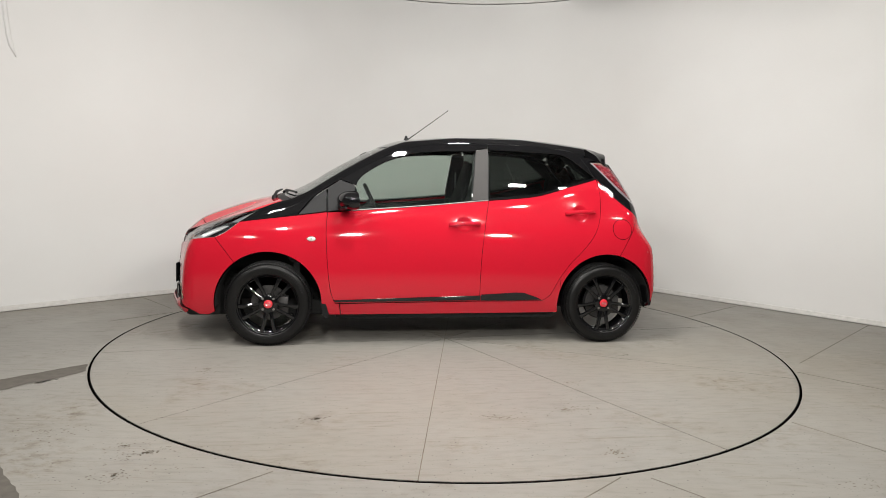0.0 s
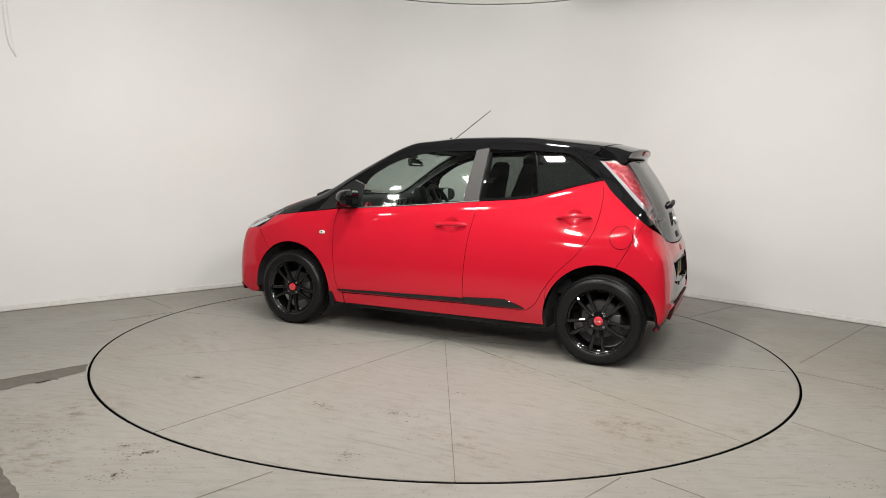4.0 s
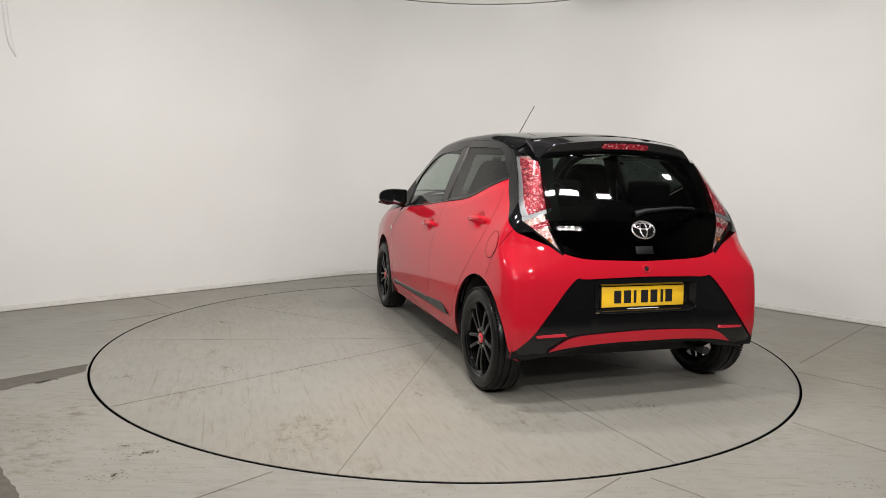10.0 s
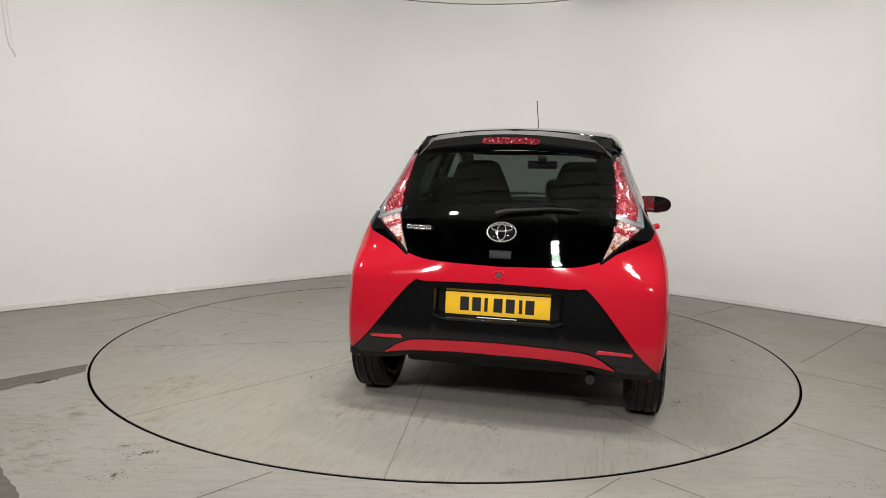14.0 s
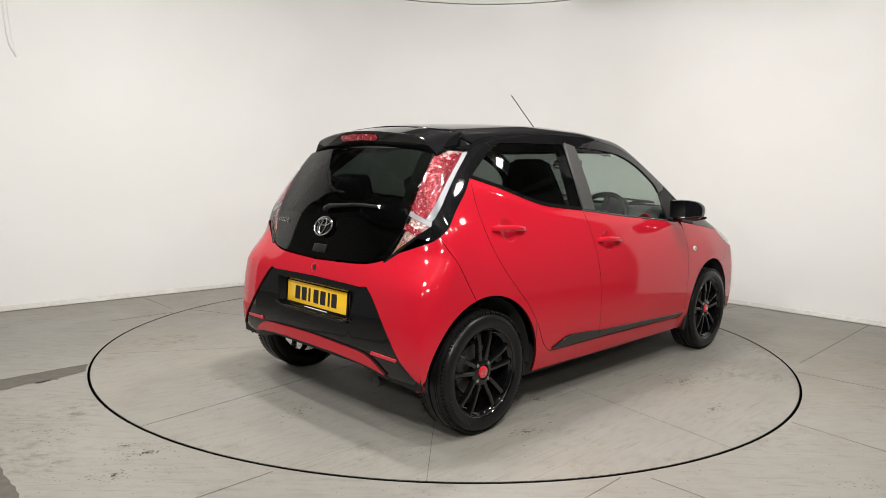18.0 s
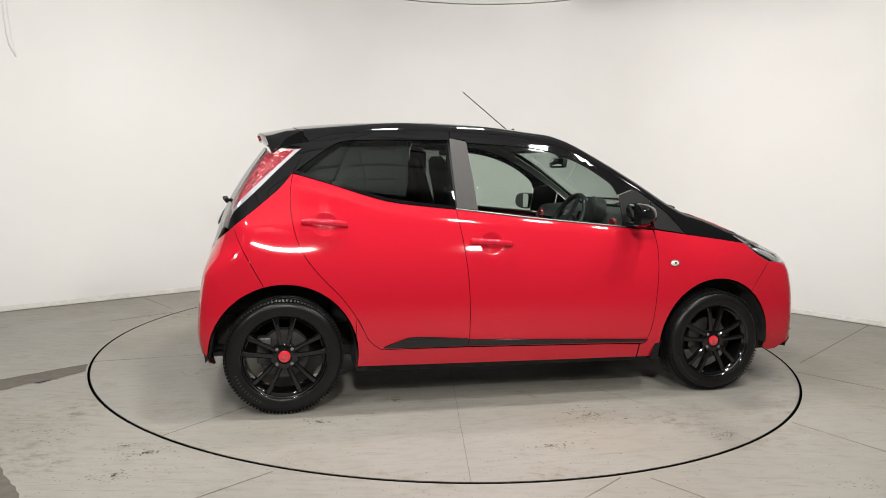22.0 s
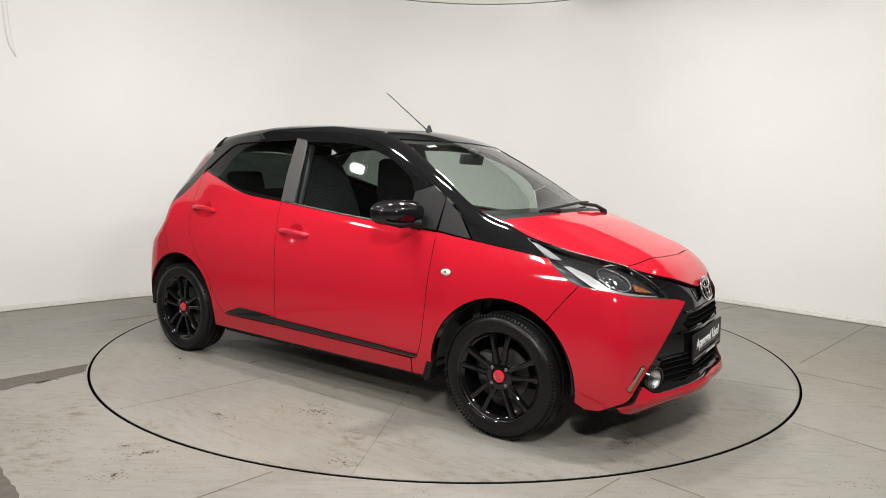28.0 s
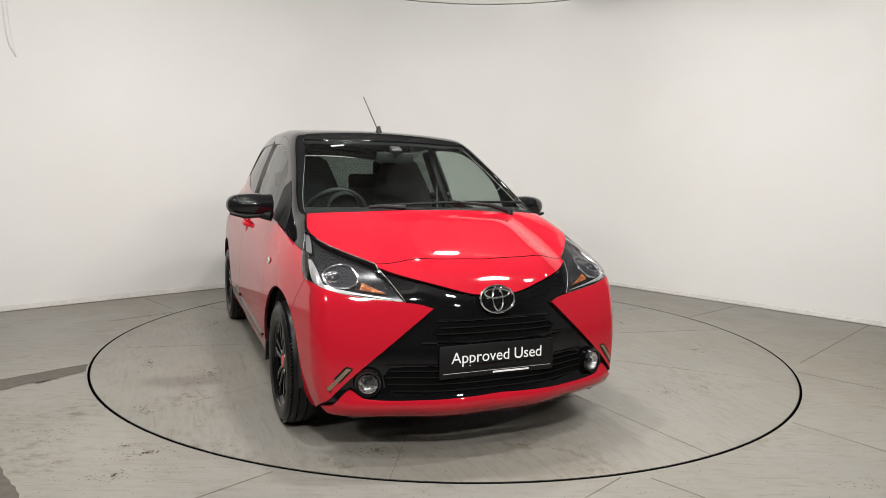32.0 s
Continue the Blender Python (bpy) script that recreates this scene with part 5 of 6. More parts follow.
def build_mirrors():
    for s in SIDES:
        root = empty("door_mirror", body)
        base = Vector((0.635, s * 0.775, 0.990))
        bm = bmesh.new()
        secs = []
        stations = [(-0.27, 0.050, 0.080), (-0.24, 0.056, 0.096), (0.0, 0.058, 0.104), (0.15, 0.061, 0.110), (0.4, 0.062, 0.112), (0.65, 0.058, 0.102), (0.82, 0.050, 0.084), (0.93, 0.037, 0.058), (0.985, 0.020, 0.030), (1.0, 0.006, 0.010)]
        for u, h, d in stations:
            ring = []
            for q in np.radians(np.linspace(-90, 90, 13)):
                ring.append((d * max(math.cos(q), 0.0) ** 0.75, h * math.sin(q)))
            ring += [(-0.012, h * 0.93), (-0.012, -h * 0.93)]
            secs.append([bm.verts.new(base + Vector((x - 0.02 - 0.03 * u, s * 0.180 * u, z - 0.004 * u))) for x, z in ring])
        for a, b in zip(secs, secs[1:]):
            for i in range(15):
                bm.faces.new((a[i], a[(i + 1) % 15], b[(i + 1) % 15], b[i]))
        bm.faces.new(secs[0])
        bm.faces.new(secs[-1][::-1])
        part("shell", bm, BLACK, root, smooth=50)
        run = spline([(-0.02, -0.045), (0.12, -0.050), (0.172, -0.028), (0.180, 0.0), (0.165, 0.030), (0.10, 0.050), (-0.02, 0.048), (-0.032, 0.0), (-0.02, -0.045)], 0.02)[:-1]
        m = Matrix.Translation(base + Vector((-0.034, 0, 0))) @ Matrix(((0, 0, -1, 0), (s, 0, 0, 0), (0, 1, 0, 0), (0, 0, 0, 1)))
        part("mirror_glass", prism([tuple(q) for q in run], m @ pose(0, 0, 0, 0, -4, 0) @ Matrix.Translation((0, 0, 0.0)), 0.004), MIRROR, root, "mirror glass", smooth=0)
        part("under_shell", tube([base + Vector((0.045, s * 0.01, -0.052)), base + Vector((0.05, s * 0.09, -0.058)), base + Vector((0.025, s * 0.165, -0.045))], [0.012, 0.014, 0.008], 10), BLACK_PLASTIC, root)
        bm = bmesh.new()
        add_tube(bm, [(0.69, s * 0.735, 0.935), (0.665, s * 0.785, 0.945), (0.655, s * 0.82, 0.955)], [0.030, 0.026, 0.022], 12)
        part("foot", bm, BLACK_PLASTIC, root)


def build_spoiler():
    root = empty("roof_spoiler", body)
    bm = bmesh.new()
    ys = np.linspace(-0.49, 0.49, 25)
    rows = []
    for y in ys:
        e = min(1.0, (0.49 - abs(y)) / 0.07)
        tip = -1.318 + 0.34 * y * y
        z0 = float(TOP.lift([(-1.09, min(max(y, -0.46), 0.46))])[0, 2]) + 0.001
        zt = 1.378 - 0.20 * y * y - 0.055 * (1 - e)
        sec = [(-1.075, z0 - 0.004), (-1.16, z0 * 0.5 + zt * 0.5 + 0.006), (tip + 0.03, zt + 0.003), (tip + 0.008, zt), (tip, zt - 0.008), (tip + 0.012, zt - 0.035), (tip + 0.030, zt - 0.062), (tip + 0.045, zt - 0.072), (-1.17 + 0.12 * y * y, zt - 0.075), (-1.075, z0 - 0.07)]
        rows.append([bm.verts.new((x, y, z)) for x, z in sec])
    k = len(rows[0])
    for a, b in zip(rows, rows[1:]):
        for i in range(k):
            bm.faces.new((a[i], a[(i + 1) % k], b[(i + 1) % k], b[i]))
    bm.faces.new(rows[0])
    bm.faces.new(rows[-1][::-1])
    part("blade", bm, BLACK, root, smooth=35)
    bm = bmesh.new()
    rows = []
    for y in np.linspace(-0.142, 0.142, 15):
        tip = -1.318 + 0.34 * y * y
        zt = 1.378 - 0.20 * y * y
        e = 0.006 if abs(y) > 0.14 else 0.0
        rows.append([bm.verts.new((tip + q, y, zt + z)) for q, z in ((-0.003, -0.016 - e), (0.006, -0.046 + e), (0.03, -0.046 + e), (0.03, -0.016 - e))])
    for a, b in zip(rows, rows[1:]):
        for i in range(4):
            bm.faces.new((a[i], a[(i + 1) % 4], b[(i + 1) % 4], b[i]))
    bm.faces.new(rows[0])
    bm.faces.new(rows[-1][::-1])
    part("high_brake_light", bm, RED_CELL, root, "red high brake light", smooth=30)


def add_oval(bm, m, a, b, r):
    add_tube(bm, [m @ Vector((a * math.cos(q), b * math.sin(q), 0)) for q in np.linspace(0, 2 * math.pi, 40, endpoint=False)], r, 8, True)


def emblem(name, p, out, along, a, b):
    m = frame_on(p, out, along)
    root = empty(name, body)
    part("disc", lathe([(0.0, 0.004), (0.7, 0.003), (1.0, -0.004)], 40, m @ Matrix.Diagonal((a * 0.95, b * 0.95, 1, 1))), BLACK, root)
    bm = bmesh.new()
    add_oval(bm, m @ pose(0, 0, 0.006), a, b, 0.0048)
    add_oval(bm, m @ pose(0, b * 0.42, 0.008), a * 0.72, b * 0.34, 0.0038)
    add_oval(bm, m @ pose(0, 0, 0.008), a * 0.30, b * 0.86, 0.0038)
    part("ring", bm, CHROME, root, "chrome oval emblem of plain rings")
    return root


def text_mesh(name, words, size, m, mat, parent, label=""):
    cu = bpy.data.curves.new(name, "FONT")
    cu.body, cu.size, cu.align_x, cu.align_y, cu.extrude = words, size, "CENTER", "CENTER", 0.0006
    tmp = new(name, cu)
    me = bpy.data.meshes.new_from_object(tmp.evaluated_get(bpy.context.evaluated_depsgraph_get()))
    bpy.data.objects.remove(tmp)
    me.materials.clear()
    me.materials.append(mat)
    me.transform(m)
    ob = new(name, me)
    ob.parent = parent
    if label:
        ob["label"] = label
    return ob


def build_badges():
    emblem("front_emblem", (1.845, 0, 0.664), (0.92, 0, 0.30), (0, 1, 0), 0.078, 0.056)
    emblem("tail_emblem", (-1.511, 0, 0.906), (-0.90, 0, 0.42), (0, -1, 0), 0.068, 0.048)
    # model badge: plain chrome loops
    root = empty("model_badge", body)
    for k in range(4):
        y = 0.466 - 0.034 * k
        p = BACK.lift([(y, 0.912)])
        d = slope_of(p)[0]
        m = frame_on(Vector(p[0]) + Vector(d) * 0.002, d, (0, -1, 0))
        part("loop", tube([m @ Vector((0.0115 * math.cos(q) * abs(math.cos(q)) ** -0.35, 0.008 * math.sin(q) * abs(math.sin(q)) ** -0.35, 0.001)) for q in np.linspace(0.1, 2 * math.pi + 0.1, 20, endpoint=False)], 0.0019, 6, True), CHROME, root)
    # plates
    root = empty("rear_plate", body)
    m = frame_on((-1.556, 0.004, 0.557), (-1, 0, 0.06), (0, -1, 0))
    part("backing", box((0.508, 0.128, 0.006), m @ pose(0, -0.004, -0.004), 0.003), BLACK_PLASTIC, root)
    part("plate", box((0.500, 0.106, 0.004), m @ pose(0, 0.006, 0.001), 0.002), YELLOW, root, "yellow plate with plain dark bars")
    for x in (-0.156, -0.098, -0.052, 0.005, 0.063, 0.112, 0.155):
        w = 0.016 if x in (-0.052, 0.112) else 0.042
        part("bar", box((w, 0.066, 0.001), m @ pose(x, 0.006, 0.0038)), BLACK_PRINT, root, smooth=0)
    part("foot_bar", box((0.19, 0.006, 0.001), m @ pose(0, -0.058, 0.0)), WHITE_PRINT, root, smooth=0)
    root = empty("front_plate", body)
    m = frame_on((1.872, 0, 0.421), (1, 0, 0.02), (0, 1, 0))
    part("plate", box((0.53, 0.136, 0.010), m, 0.004), BLACK_PLASTIC, root, "black plate with white words")
    text_mesh("word", "Approved", 0.066, m @ pose(-0.080, 0.014, 0.0056), WHITE_PRINT, root, "white lettering")
    text_mesh("word", "Used", 0.066, m @ pose(0.140, 0.014, 0.0056), WHITE_PRINT, root, "white lettering")
    part("rule", box((0.50, 0.0018, 0.001), m @ pose(0, -0.046, 0.0052)), LED_PANEL, root, smooth=0)
    part("foot_bar", box((0.17, 0.007, 0.001), m @ pose(0.06, -0.055, 0.0052)), WHITE_PRINT, root, smooth=0)
    for sy in (-1, 1):
        part("mount", box((0.02, 0.06, 0.05), m @ pose(sy * 0.18, 0, -0.028)), BLACK_PLASTIC, root, smooth=0)
    # tailgate button, lock
    p = BACK.lift([(0.0, 0.802)])
    d = slope_of(p)[0]
    m = frame_on(Vector(p[0]), d, (0, -1, 0))
    part("tailgate_button", box((0.105, 0.042, 0.012), m, 0.005), BLACK_PLASTIC, body, "dark grey tailgate button")
    p = BACK.lift([(0.0, 0.709)])
    d = slope_of(p)[0]
    m = frame_on(Vector(p[0]), d, (0, -1, 0))
    part("lock_bezel", lathe([(0.016, -0.002), (0.022, 0.003), (0.027, 0.001), (0.030, -0.002)], 28, m @ Matrix.Diagonal((1.1, 0.8, 1, 1))), RED, body)
    part("lock", lathe([(0.0, 0.002), (0.011, 0.002), (0.014, -0.002)], 20, m), BLACK_PRINT, body)


def build_grille():
    # slats follow the nose
    def bar(y0, y1, z, r, sink, name, mat=BLACK_PLASTIC):
        ys = np.linspace(y0, y1, 21)
        p = FRONT.lift(np.stack([ys, np.full(21, z)], 1))
        d = slope_of(p)
        part(name, tube([Vector(q) - Vector(n) * (sink + 0.010) for q, n in zip(p, d)], r, 8), mat, grille)

    grille = empty("grille", body)
    # openings are not cut: black sheets paint the shade behind the slats
    def opening(name, half, mat):
        panel(name, FRONT, mirrored(FRONT, FRONT, half), mat, grille, step=0.05, gap=0.0, depth=0.002, raise_by=-0.012)

    opening("upper_opening_shade", np.array([(0.0, 0.578), (0.15, 0.580), (0.24, 0.574), (0.29, 0.540), (0.26, 0.515), (0.0, 0.508)]), GAP)
    opening("lower_opening_shade", np.array([(0.0, 0.405), (0.30, 0.405), (0.45, 0.395), (0.475, 0.36), (0.46, 0.31), (0.30, 0.296), (0.0, 0.296)]), GAP)
    for z, w in ((0.560, 0.25), (0.535, 0.27)):
        bar(-w, w, z, 0.003, 0.0, "slat", MATT_BLACK)
    for z, w in ((0.385, 0.45), (0.358, 0.465), (0.331, 0.46), (0.306, 0.44)):
        bar(-w, w, z, 0.003, 0.0, "slat", MATT_BLACK)
    bar(-0.27, 0.27, 0.590, 0.005, 0.0, "upper_trim", BLACK)
    bar(-0.33, 0.33, 0.504, 0.007, 0.002, "ledge", BLACK)
    bar(-0.47, 0.47, 0.408, 0.006, 0.002, "ledge", BLACK)
    for s in SIDES:
        root = empty("fog_lamp", body)
        p = FRONT.lift([(s * 0.532, 0.340)])
        d = Vector((0.93, s * 0.34, 0)).normalized()
        m = frame_on(Vector(p[0]) + d * 0.010, d, (0, 1, 0)) @ Matrix.Scale(0.85, 4)
        part("surround", lathe([(0.046, -0.02), (0.052, 0.004), (0.062, 0.007), (0.070, -0.006)], 36, m), BLACK, root)
        part("reflector", lathe([(0.0, -0.034), (0.02, -0.03), (0.04, -0.012), (0.047, 0.0)], 32, m), REFLECTOR, root)
        part("bulb", lathe([(0.0, -0.004), (0.010, -0.008), (0.013, -0.03)], 16, m), PROJECTOR, root)
        part("lens", lathe([(0.0, 0.005), (0.025, 0.004), (0.046, -0.001)], 32, m), LENS_CLEAR, root)
        # day lamp in the cheek
        root = empty("day_lamp", body)
        slot = spline([(0.676, 0.306), (0.642, 0.345), (0.606, 0.386)], 0.03)
        wide_slot = np.vstack([slot, [(0.594, 0.398), (0.612, 0.403)], slot[::-1] + [0.011, 0.014]])
        panel("pocket", NOSE, onto(NOSE, FRONT, wide_slot, s), BLACK_PLASTIC, root, step=0.03, gap=-0.006, depth=0.004, raise_by=0.0006)
        panel("lens", NOSE, onto(NOSE, FRONT, wide_slot, s), DAY_LENS, root, "pale ribbed lens", step=0.03, gap=0.002, depth=0.006, raise_by=0.0035)


def build_wipers():
    root = empty("front_wiper", body)

    def on_top(x, y, up):
        p = TOP.lift([(x, y)])
        return Vector(p[0]) + Vector(slope_of(p)[0]) * up

    blade = [on_top(1.135 - 0.135 * t * t - 0.01 * t, -0.30 + 0.88 * t, 0.016) for t in np.linspace(0, 1, 13)]
    part("blade", tube(blade, 0.007, 6), BLACK_PLASTIC, root)
    arm = [on_top(1.16, 0.42, 0.012), on_top(1.15, 0.30, 0.030), on_top(1.13, 0.14, 0.028)]
    part("arm", tube(arm, [0.013, 0.010, 0.007], 8), BLACK_PLASTIC, root)
    part("spindle", lathe([(0.0, 0.016), (0.016, 0.014), (0.02, 0.0), (0.02, -0.02)], 16, Matrix.Translation(on_top(1.16, 0.42, 0.006))), BLACK_PLASTIC, root)
    part("second_arm", tube([on_top(1.15, -0.16, 0.006), on_top(1.14, -0.28, 0.016), on_top(1.13, -0.34, 0.012)], [0.012, 0.01, 0.008], 8), BLACK_PLASTIC, root)
    root = empty("rear_wiper", body)

    def on_back(y, z, up):
        p = BACK.lift([(y, z)])
        return Vector(p[0]) + Vector(slope_of(p)[0]) * up

    part("blade", tube([on_back(0.02 - 0.37 * t, 0.992 + 0.03 * math.sin(t * 2.4) * 0.6 + 0.006 * t, 0.020) for t in np.linspace(0, 1, 10)], [0.010] + [0.008] * 8 + [0.005], 8), BLACK_PLASTIC, root)
    part("arm", tube([on_back(0.03, 0.985, 0.012), on_back(-0.02, 0.994, 0.032), on_back(-0.19, 1.008, 0.030)], [0.016, 0.012, 0.007], 8), BLACK_PLASTIC, root)


def build_aerial():
    root = empty("aerial", body)
    foot, tip = Vector((0.205, 0.0, 1.424)), Vector((-0.122, -0.004, 1.668))
    d = (tip - foot).normalized()
    part("foot", lathe([(0.0, 0.04), (0.008, 0.038), (0.013, 0.02), (0.020, 0.004), (0.022, -0.006)], 20, Matrix.Translation(foot)), BLACK_PLASTIC, root)
    part("rod", tube([foot + d * 0.01, foot + d * 0.06, tip - d * 0.02, tip], [0.006, 0.0032, 0.0026, 0.0035], 8), BLACK_PLASTIC, root)


def build_cabin():
    # dashboard
    root = empty("dashboard", body)
    prof = [(1.06, 0.93), (0.95, 0.985), (0.78, 0.985), (0.66, 0.965), (0.62, 0.90), (0.66, 0.80), (0.70, 0.62), (0.95, 0.55), (1.06, 0.60)]
    run = spline(prof + [prof[0]], 0.04)[:-1]
    part("shell", prism([tuple(q) for q in run], Matrix.Translation((0, 0.64, 0)) @ pose(0, 0, 0, 90, 0, 0), 1.28), CABIN, root, smooth=40)
    part("instrument", lathe([(0.0, 0.02), (0.06, 0.018), (0.085, 0.0), (0.088, -0.06)], 32, frame_on((0.585, -0.33, 0.985), (-0.95, 0, 0.3), (0, -1, 0))), CABIN, root)
    part("screen", box((0.03, 0.20, 0.13), pose(0.625, 0, 0.90, 0, 8, 0), 0.006), BLACK, root)
    for y in (-0.55, 0.55, 0.16, -0.16):
        part("air_vent", lathe([(0.036, 0.0), (0.046, 0.012), (0.052, 0.0)], 24, frame_on((0.628, y, 0.90), (-1, 0, 0.1), (0, 1, 0))), RED_TRIM if abs(y) > 0.3 else CABIN, root)
    # steering wheel
    root = empty("steering_wheel", body)
    m = frame_on((0.435, -0.33, 0.905), (-0.90, 0, 0.44), (0, 1, 0))
    part("rim", tube([m @ Vector((0.183 * math.cos(q), 0.183 * math.sin(q), 0)) for q in np.linspace(0, 2 * math.pi, 40, endpoint=False)], 0.0155, 10, True), CABIN, root)
    part("hub", lathe([(0.0, 0.02), (0.055, 0.016), (0.07, 0.0), (0.06, -0.04)], 28, m), CABIN, root)
    for q in (0, 180, 270):
        part("spoke", box((0.125, 0.034, 0.018), m @ pose(0, 0, 0, 0, 0, q) @ pose(0.115, 0, -0.004), 0.006), STEEL if q != 270 else CABIN, root)
    part("column", tube([m @ Vector((0, 0, -0.03)), m @ Vector((0, 0, -0.22))], 0.045, 16), CABIN, root)

    # seats with built-in headrests
    def seat(y):
        seat_root = empty("front_seat", body)
        cush = [(0.30, 0.50), (0.24, 0.575), (0.05, 0.57), (-0.16, 0.53), (-0.20, 0.46), (0.0, 0.38), (0.25, 0.40)]
        run = spline(cush + [cush[0]], 0.04)[:-1]
        part("cushion", prism([tuple(q) for q in run], Matrix.Translation((0, y + 0.235, 0)) @ pose(0, 0, 0, 90, 0, 0), 0.47, 0.03), CLOTH, seat_root, smooth=50)
        bm = bmesh.new()
        secs = []
        for t, w, d in ((0.0, 0.235, 0.055), (0.2, 0.245, 0.065), (0.45, 0.235, 0.06), (0.65, 0.225, 0.05), (0.78, 0.195, 0.042), (0.88, 0.165, 0.045), (0.97, 0.135, 0.038), (1.0, 0.09, 0.02)):
            c = Vector((-0.15 - 0.20 * t, y, 0.50 + 0.77 * t))
            secs.append([bm.verts.new(c + Vector((d * math.sin(q) * (1.0 if math.sin(q) < 0 else 0.8), w * (abs(math.cos(q)) ** 0.6) * (1 if math.cos(q) > 0 else -1), 0))) for q in np.linspace(0, 2 * math.pi, 20, endpoint=False)])
        for a, b in zip(secs, secs[1:]):
            for i in range(20):
                bm.faces.new((a[i], a[(i + 1) % 20], b[(i + 1) % 20], b[i]))
        bm.faces.new(secs[0])
        bm.faces.new(secs[-1][::-1])
        part("backrest", bm, CLOTH, seat_root, smooth=60)
        part("base", box((0.44, 0.38, 0.12), pose(0.02, y, 0.36), 0.02), CABIN, seat_root)

    seat(-0.335)
    seat(0.335)
    root = empty("rear_bench", body)
    part("cushion", box((0.46, 1.12, 0.16), pose(-0.72, 0, 0.48, 0, -5, 0), 0.05), CLOTH, root)
    part("backrest", box((0.14, 1.14, 0.54), pose(-1.01, 0, 0.78, 0, -16, 0), 0.05), CLOTH, root)
    for y in (-0.30, 0.30):
        part("headrest", box((0.08, 0.27, 0.15), pose(-1.11, y, 1.085, 0, -14, 0), 0.03), CLOTH, root)
    part("parcel_shelf", box((0.30, 1.06, 0.025), pose(-1.28, 0, 0.905, 0, 3, 0), 0.006), CABIN, body)
    part("load_floor", box((0.48, 1.0, 0.03), pose(-1.28, 0, 0.55), 0.006), CABIN, body)
    root = empty("inner_mirror", body)
    part("shell", box((0.03, 0.225, 0.062), pose(0.515, 0, 1.262, 0, 10, 0), 0.012), CABIN, root)
    part("mirror_glass", box((0.003, 0.20, 0.048), pose(0.4985, 0, 1.2645, 0, 10, 0), 0.001), MIRROR, root, "mirror glass")
    part("stem", tube([(0.53, 0, 1.268), (0.545, 0, 1.295)], 0.012, 10), CABIN, root)
    part("sensor_box", box((0.06, 0.065, 0.028), pose(0.535, 0, 1.305, 0, 28, 0), 0.008), CABIN, root)
    # trim inside the shell
    half = np.vstack([[(-1.10, 0.0), (-1.09, 0.25), (-1.06, 0.45), (-0.6, 0.48), (-0.1, 0.49), (0.25, 0.475)], screen_head[::-1] - [0.03, 0]])
    panel("headlining", ROLL, mirrored(ROLL, TOP, half), LINER, body, step=0.08, depth=0.002, raise_by=-0.032)
    for s in SIDES:
        c = SIDE[s]
        upper = onto(ROLL, TOP, np.vstack([[(-1.06, 0.45), (-0.6, 0.48), (-0.1, 0.49), (0.25, 0.475)], screen_edge[:-2]]), s)
        low = onto(ROLL, c, [q for q in rail[::-1] if q[0] < 0.88])
        panel("pillar_trim", ROLL, np.vstack([upper, low]), LINER, body, step=0.05, depth=0.002, raise_by=-0.026)
        panel("door_card", c, close_path(belt_front - [0, 0.010], door_front[6:-2] - [0.03, 0], pillar_line[::-1][2:-4] + [0.02, 0]), CABIN, body, step=0.06, depth=0.01, raise_by=-0.055)
        panel("rear_door_card", c, close_path(belt_rear[4:] - [0, 0.010], pillar_line[5:-2] - [0.02, 0], rear_door_back[::-1][6:-6] + [0.02, 0.0]), CABIN, body, step=0.06, depth=0.01, raise_by=-0.055)
        panel("pillar_inner", ROLL, onto(ROLL, c, [(-0.235, 1.34), (-0.345, 1.35), (-0.345, 1.0), (-0.345, 0.45), (-0.20, 0.45), (-0.205, 1.0)]), CABIN, body, step=0.06, depth=0.03, raise_by=-0.035)
        panel("rear_pillar_trim", ROLL, onto(ROLL, c, [(-0.88, 1.34), (-1.06, 1.31), (-1.22, 1.10), (-1.32, 0.96), (-1.20, 0.80), (-1.10, 0.85), (-1.10, 1.17)]), CABIN, body, step=0.06, depth=0.03, raise_by=-0.035)
        ex = -0.285
        part("seat_belt", tube([(ex, s * 0.60, 1.22), (ex - 0.01, s * 0.62, 0.9), (ex, s * 0.63, 0.6)], [0.008] * 3, 6), LINER, body)
    part("bulkhead", box((0.04, 1.34, 0.5), pose(0.99, 0, 0.70)), UNDER, body)
    # stickers in the panes
    for s, x, z in ((1, -0.225, 1.035), (-1, -0.37, 1.285)):
        p, d = at_side(x, z, s, -0.011)
        part("pane_sticker", box((0.045, 0.024, 0.001), frame_on(p, d, (1, 0, 0))), WHITE_PRINT if s > 0 else GREY_FILM, body, "small pale sticker inside the pane", smooth=0)
    p = TOP.lift([(0.47, -0.33)])
    part("screen_sticker", box((0.021, 0.075, 0.001), frame_on(Vector(p[0]) - Vector(slope_of(p)[0]) * 0.011, slope_of(p)[0], (1, 0, 0))), WHITE_PRINT, body, "small white sticker inside the windscreen", smooth=0)


MIRROR = plain("mirror_silver", (0.85, 0.86, 0.86), 0.02, 1.0)
LENS_PALE = plain("pale_lens", (0.75, 0.74, 0.66), 0.2, 0.3, 1.0)
DAY_LENS = plain("day_lamp_lens", (0.22, 0.16, 0.10), 0.3, 0.3, 0.8, 0.4, 110, 0.6)
build_handles()
build_side_trim()
build_mirrors()
build_spoiler()
build_badges()
build_grille()
build_wipers()
build_aerial()
build_cabin()


# ---- what moves ----
TURN = [(0, 188.43), (3, 164.15), (6, 139.9), (9, 116.12), (13, 84.99), (16, 61.2), (19, 37.34), (23, 5.68), (28, -34.23), (32, -66.35)]


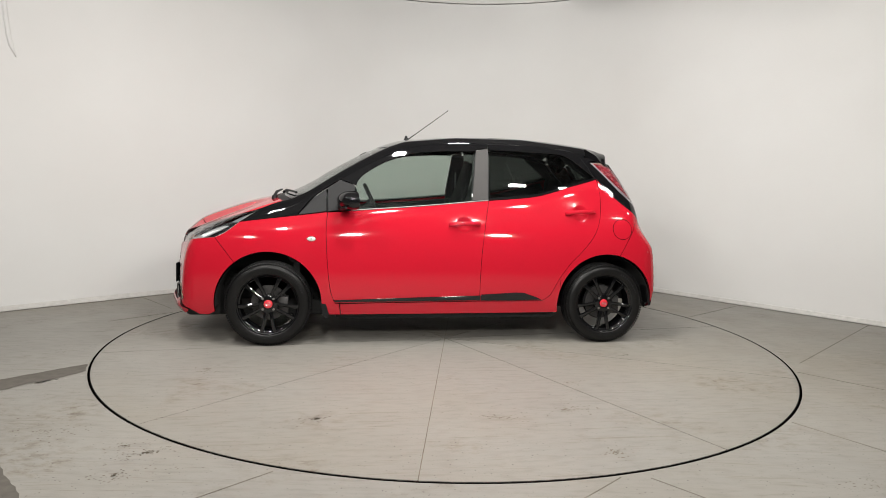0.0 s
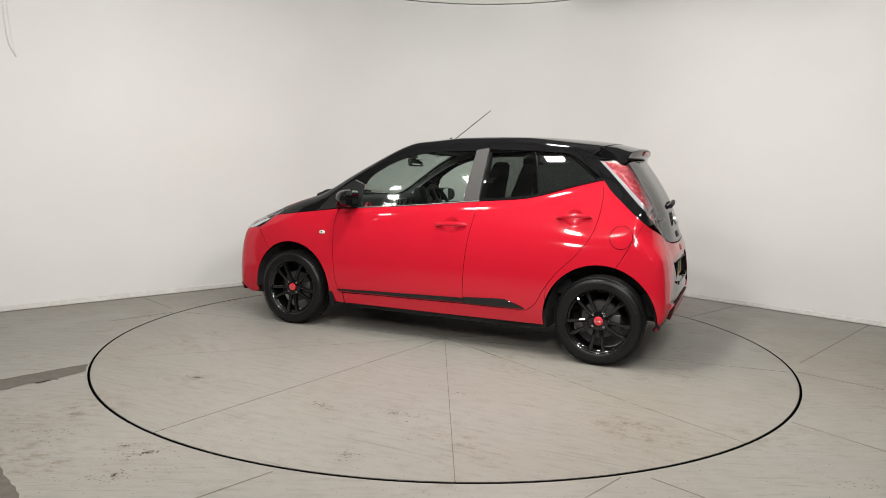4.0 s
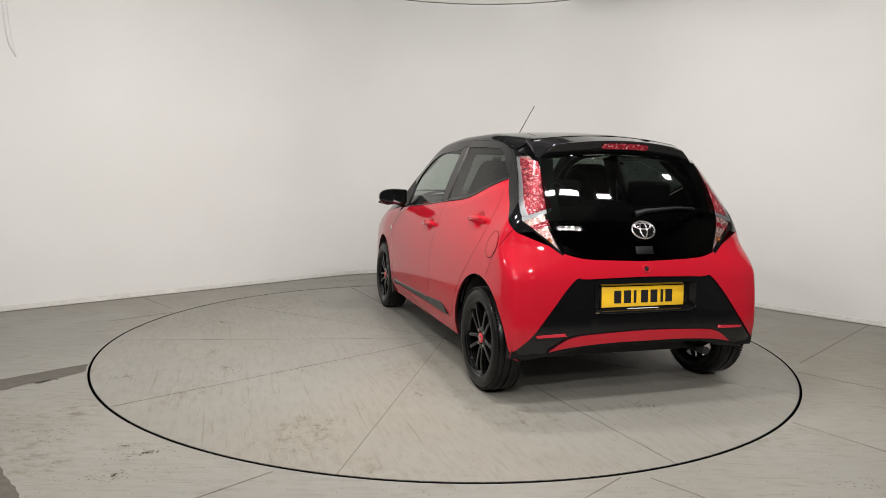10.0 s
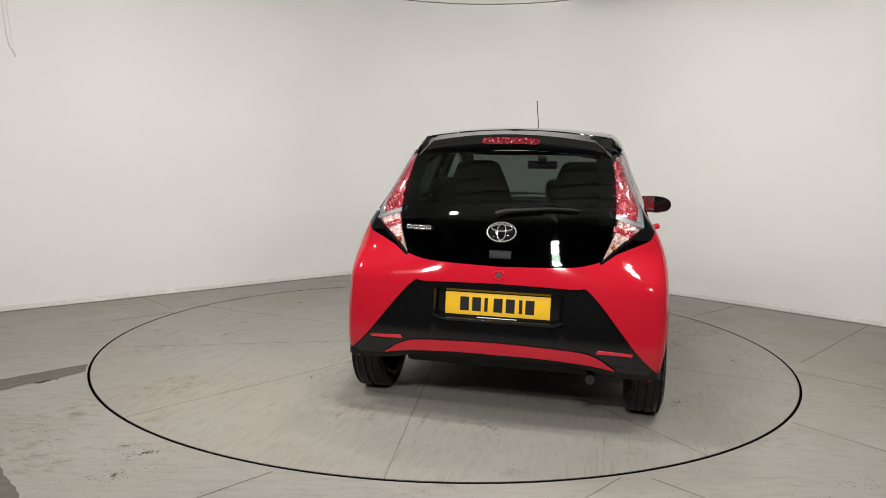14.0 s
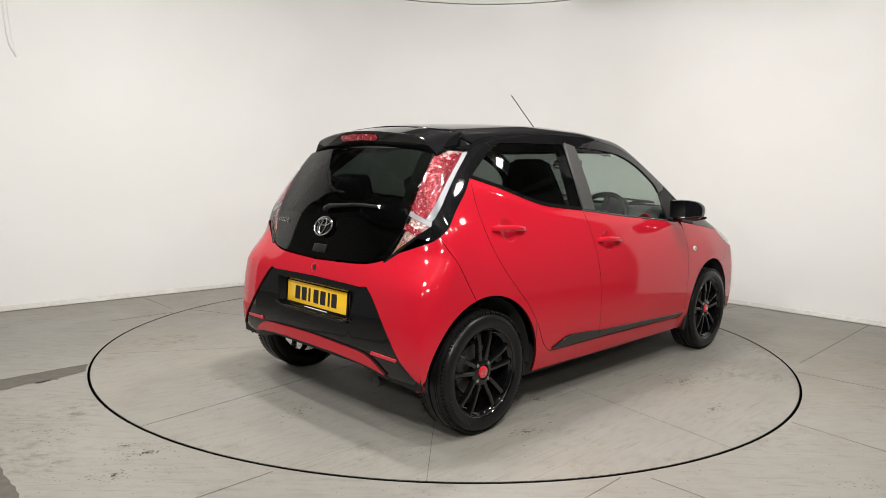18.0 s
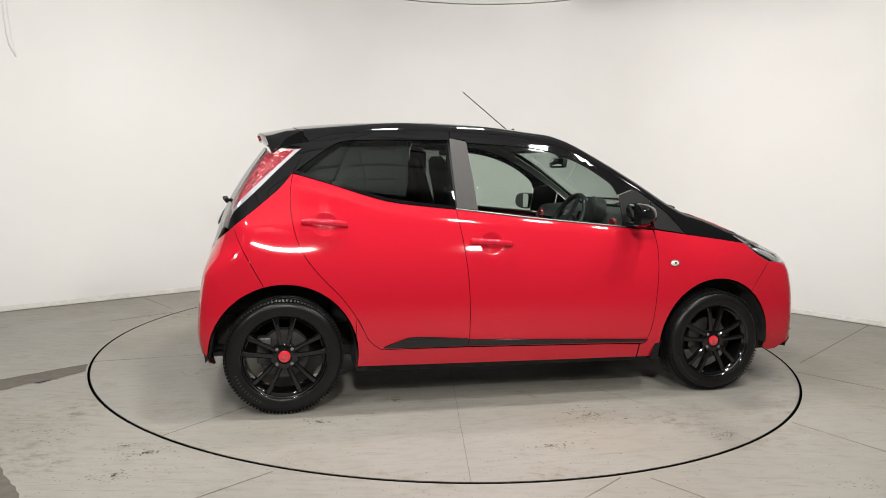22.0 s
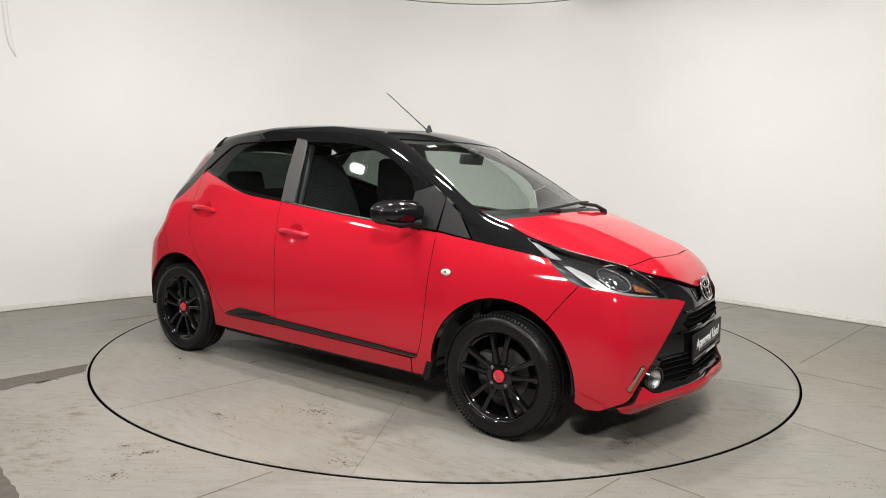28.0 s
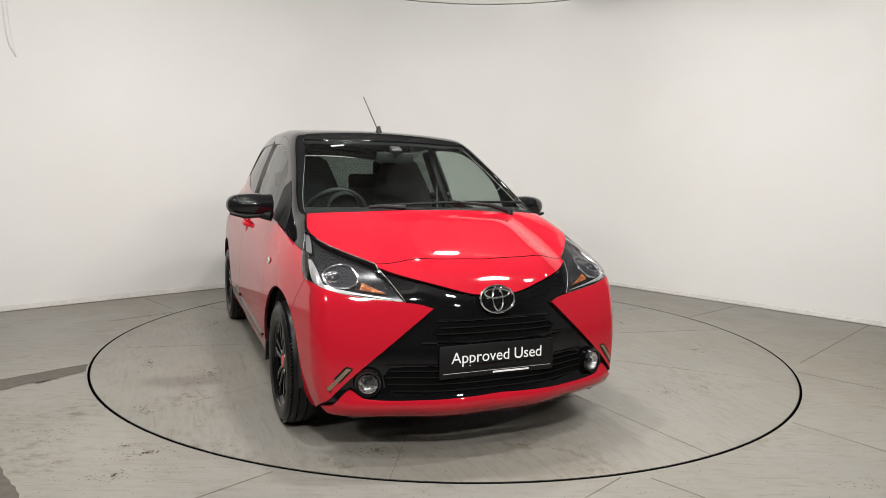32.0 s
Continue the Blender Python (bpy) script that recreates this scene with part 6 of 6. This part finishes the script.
def motions():
    heading = smooth_table(TURN)
    rows = [(0.5 * k, float(heading(0.5 * k))) for k in range(65)]
    walk(car, [(t, pose(0, 0, 0.0, 0, 0, a)) for t, a in rows])
    walk(table, [(t, pose(0, 0, 0.0, 0, 0, a)) for t, a in rows])


motions()
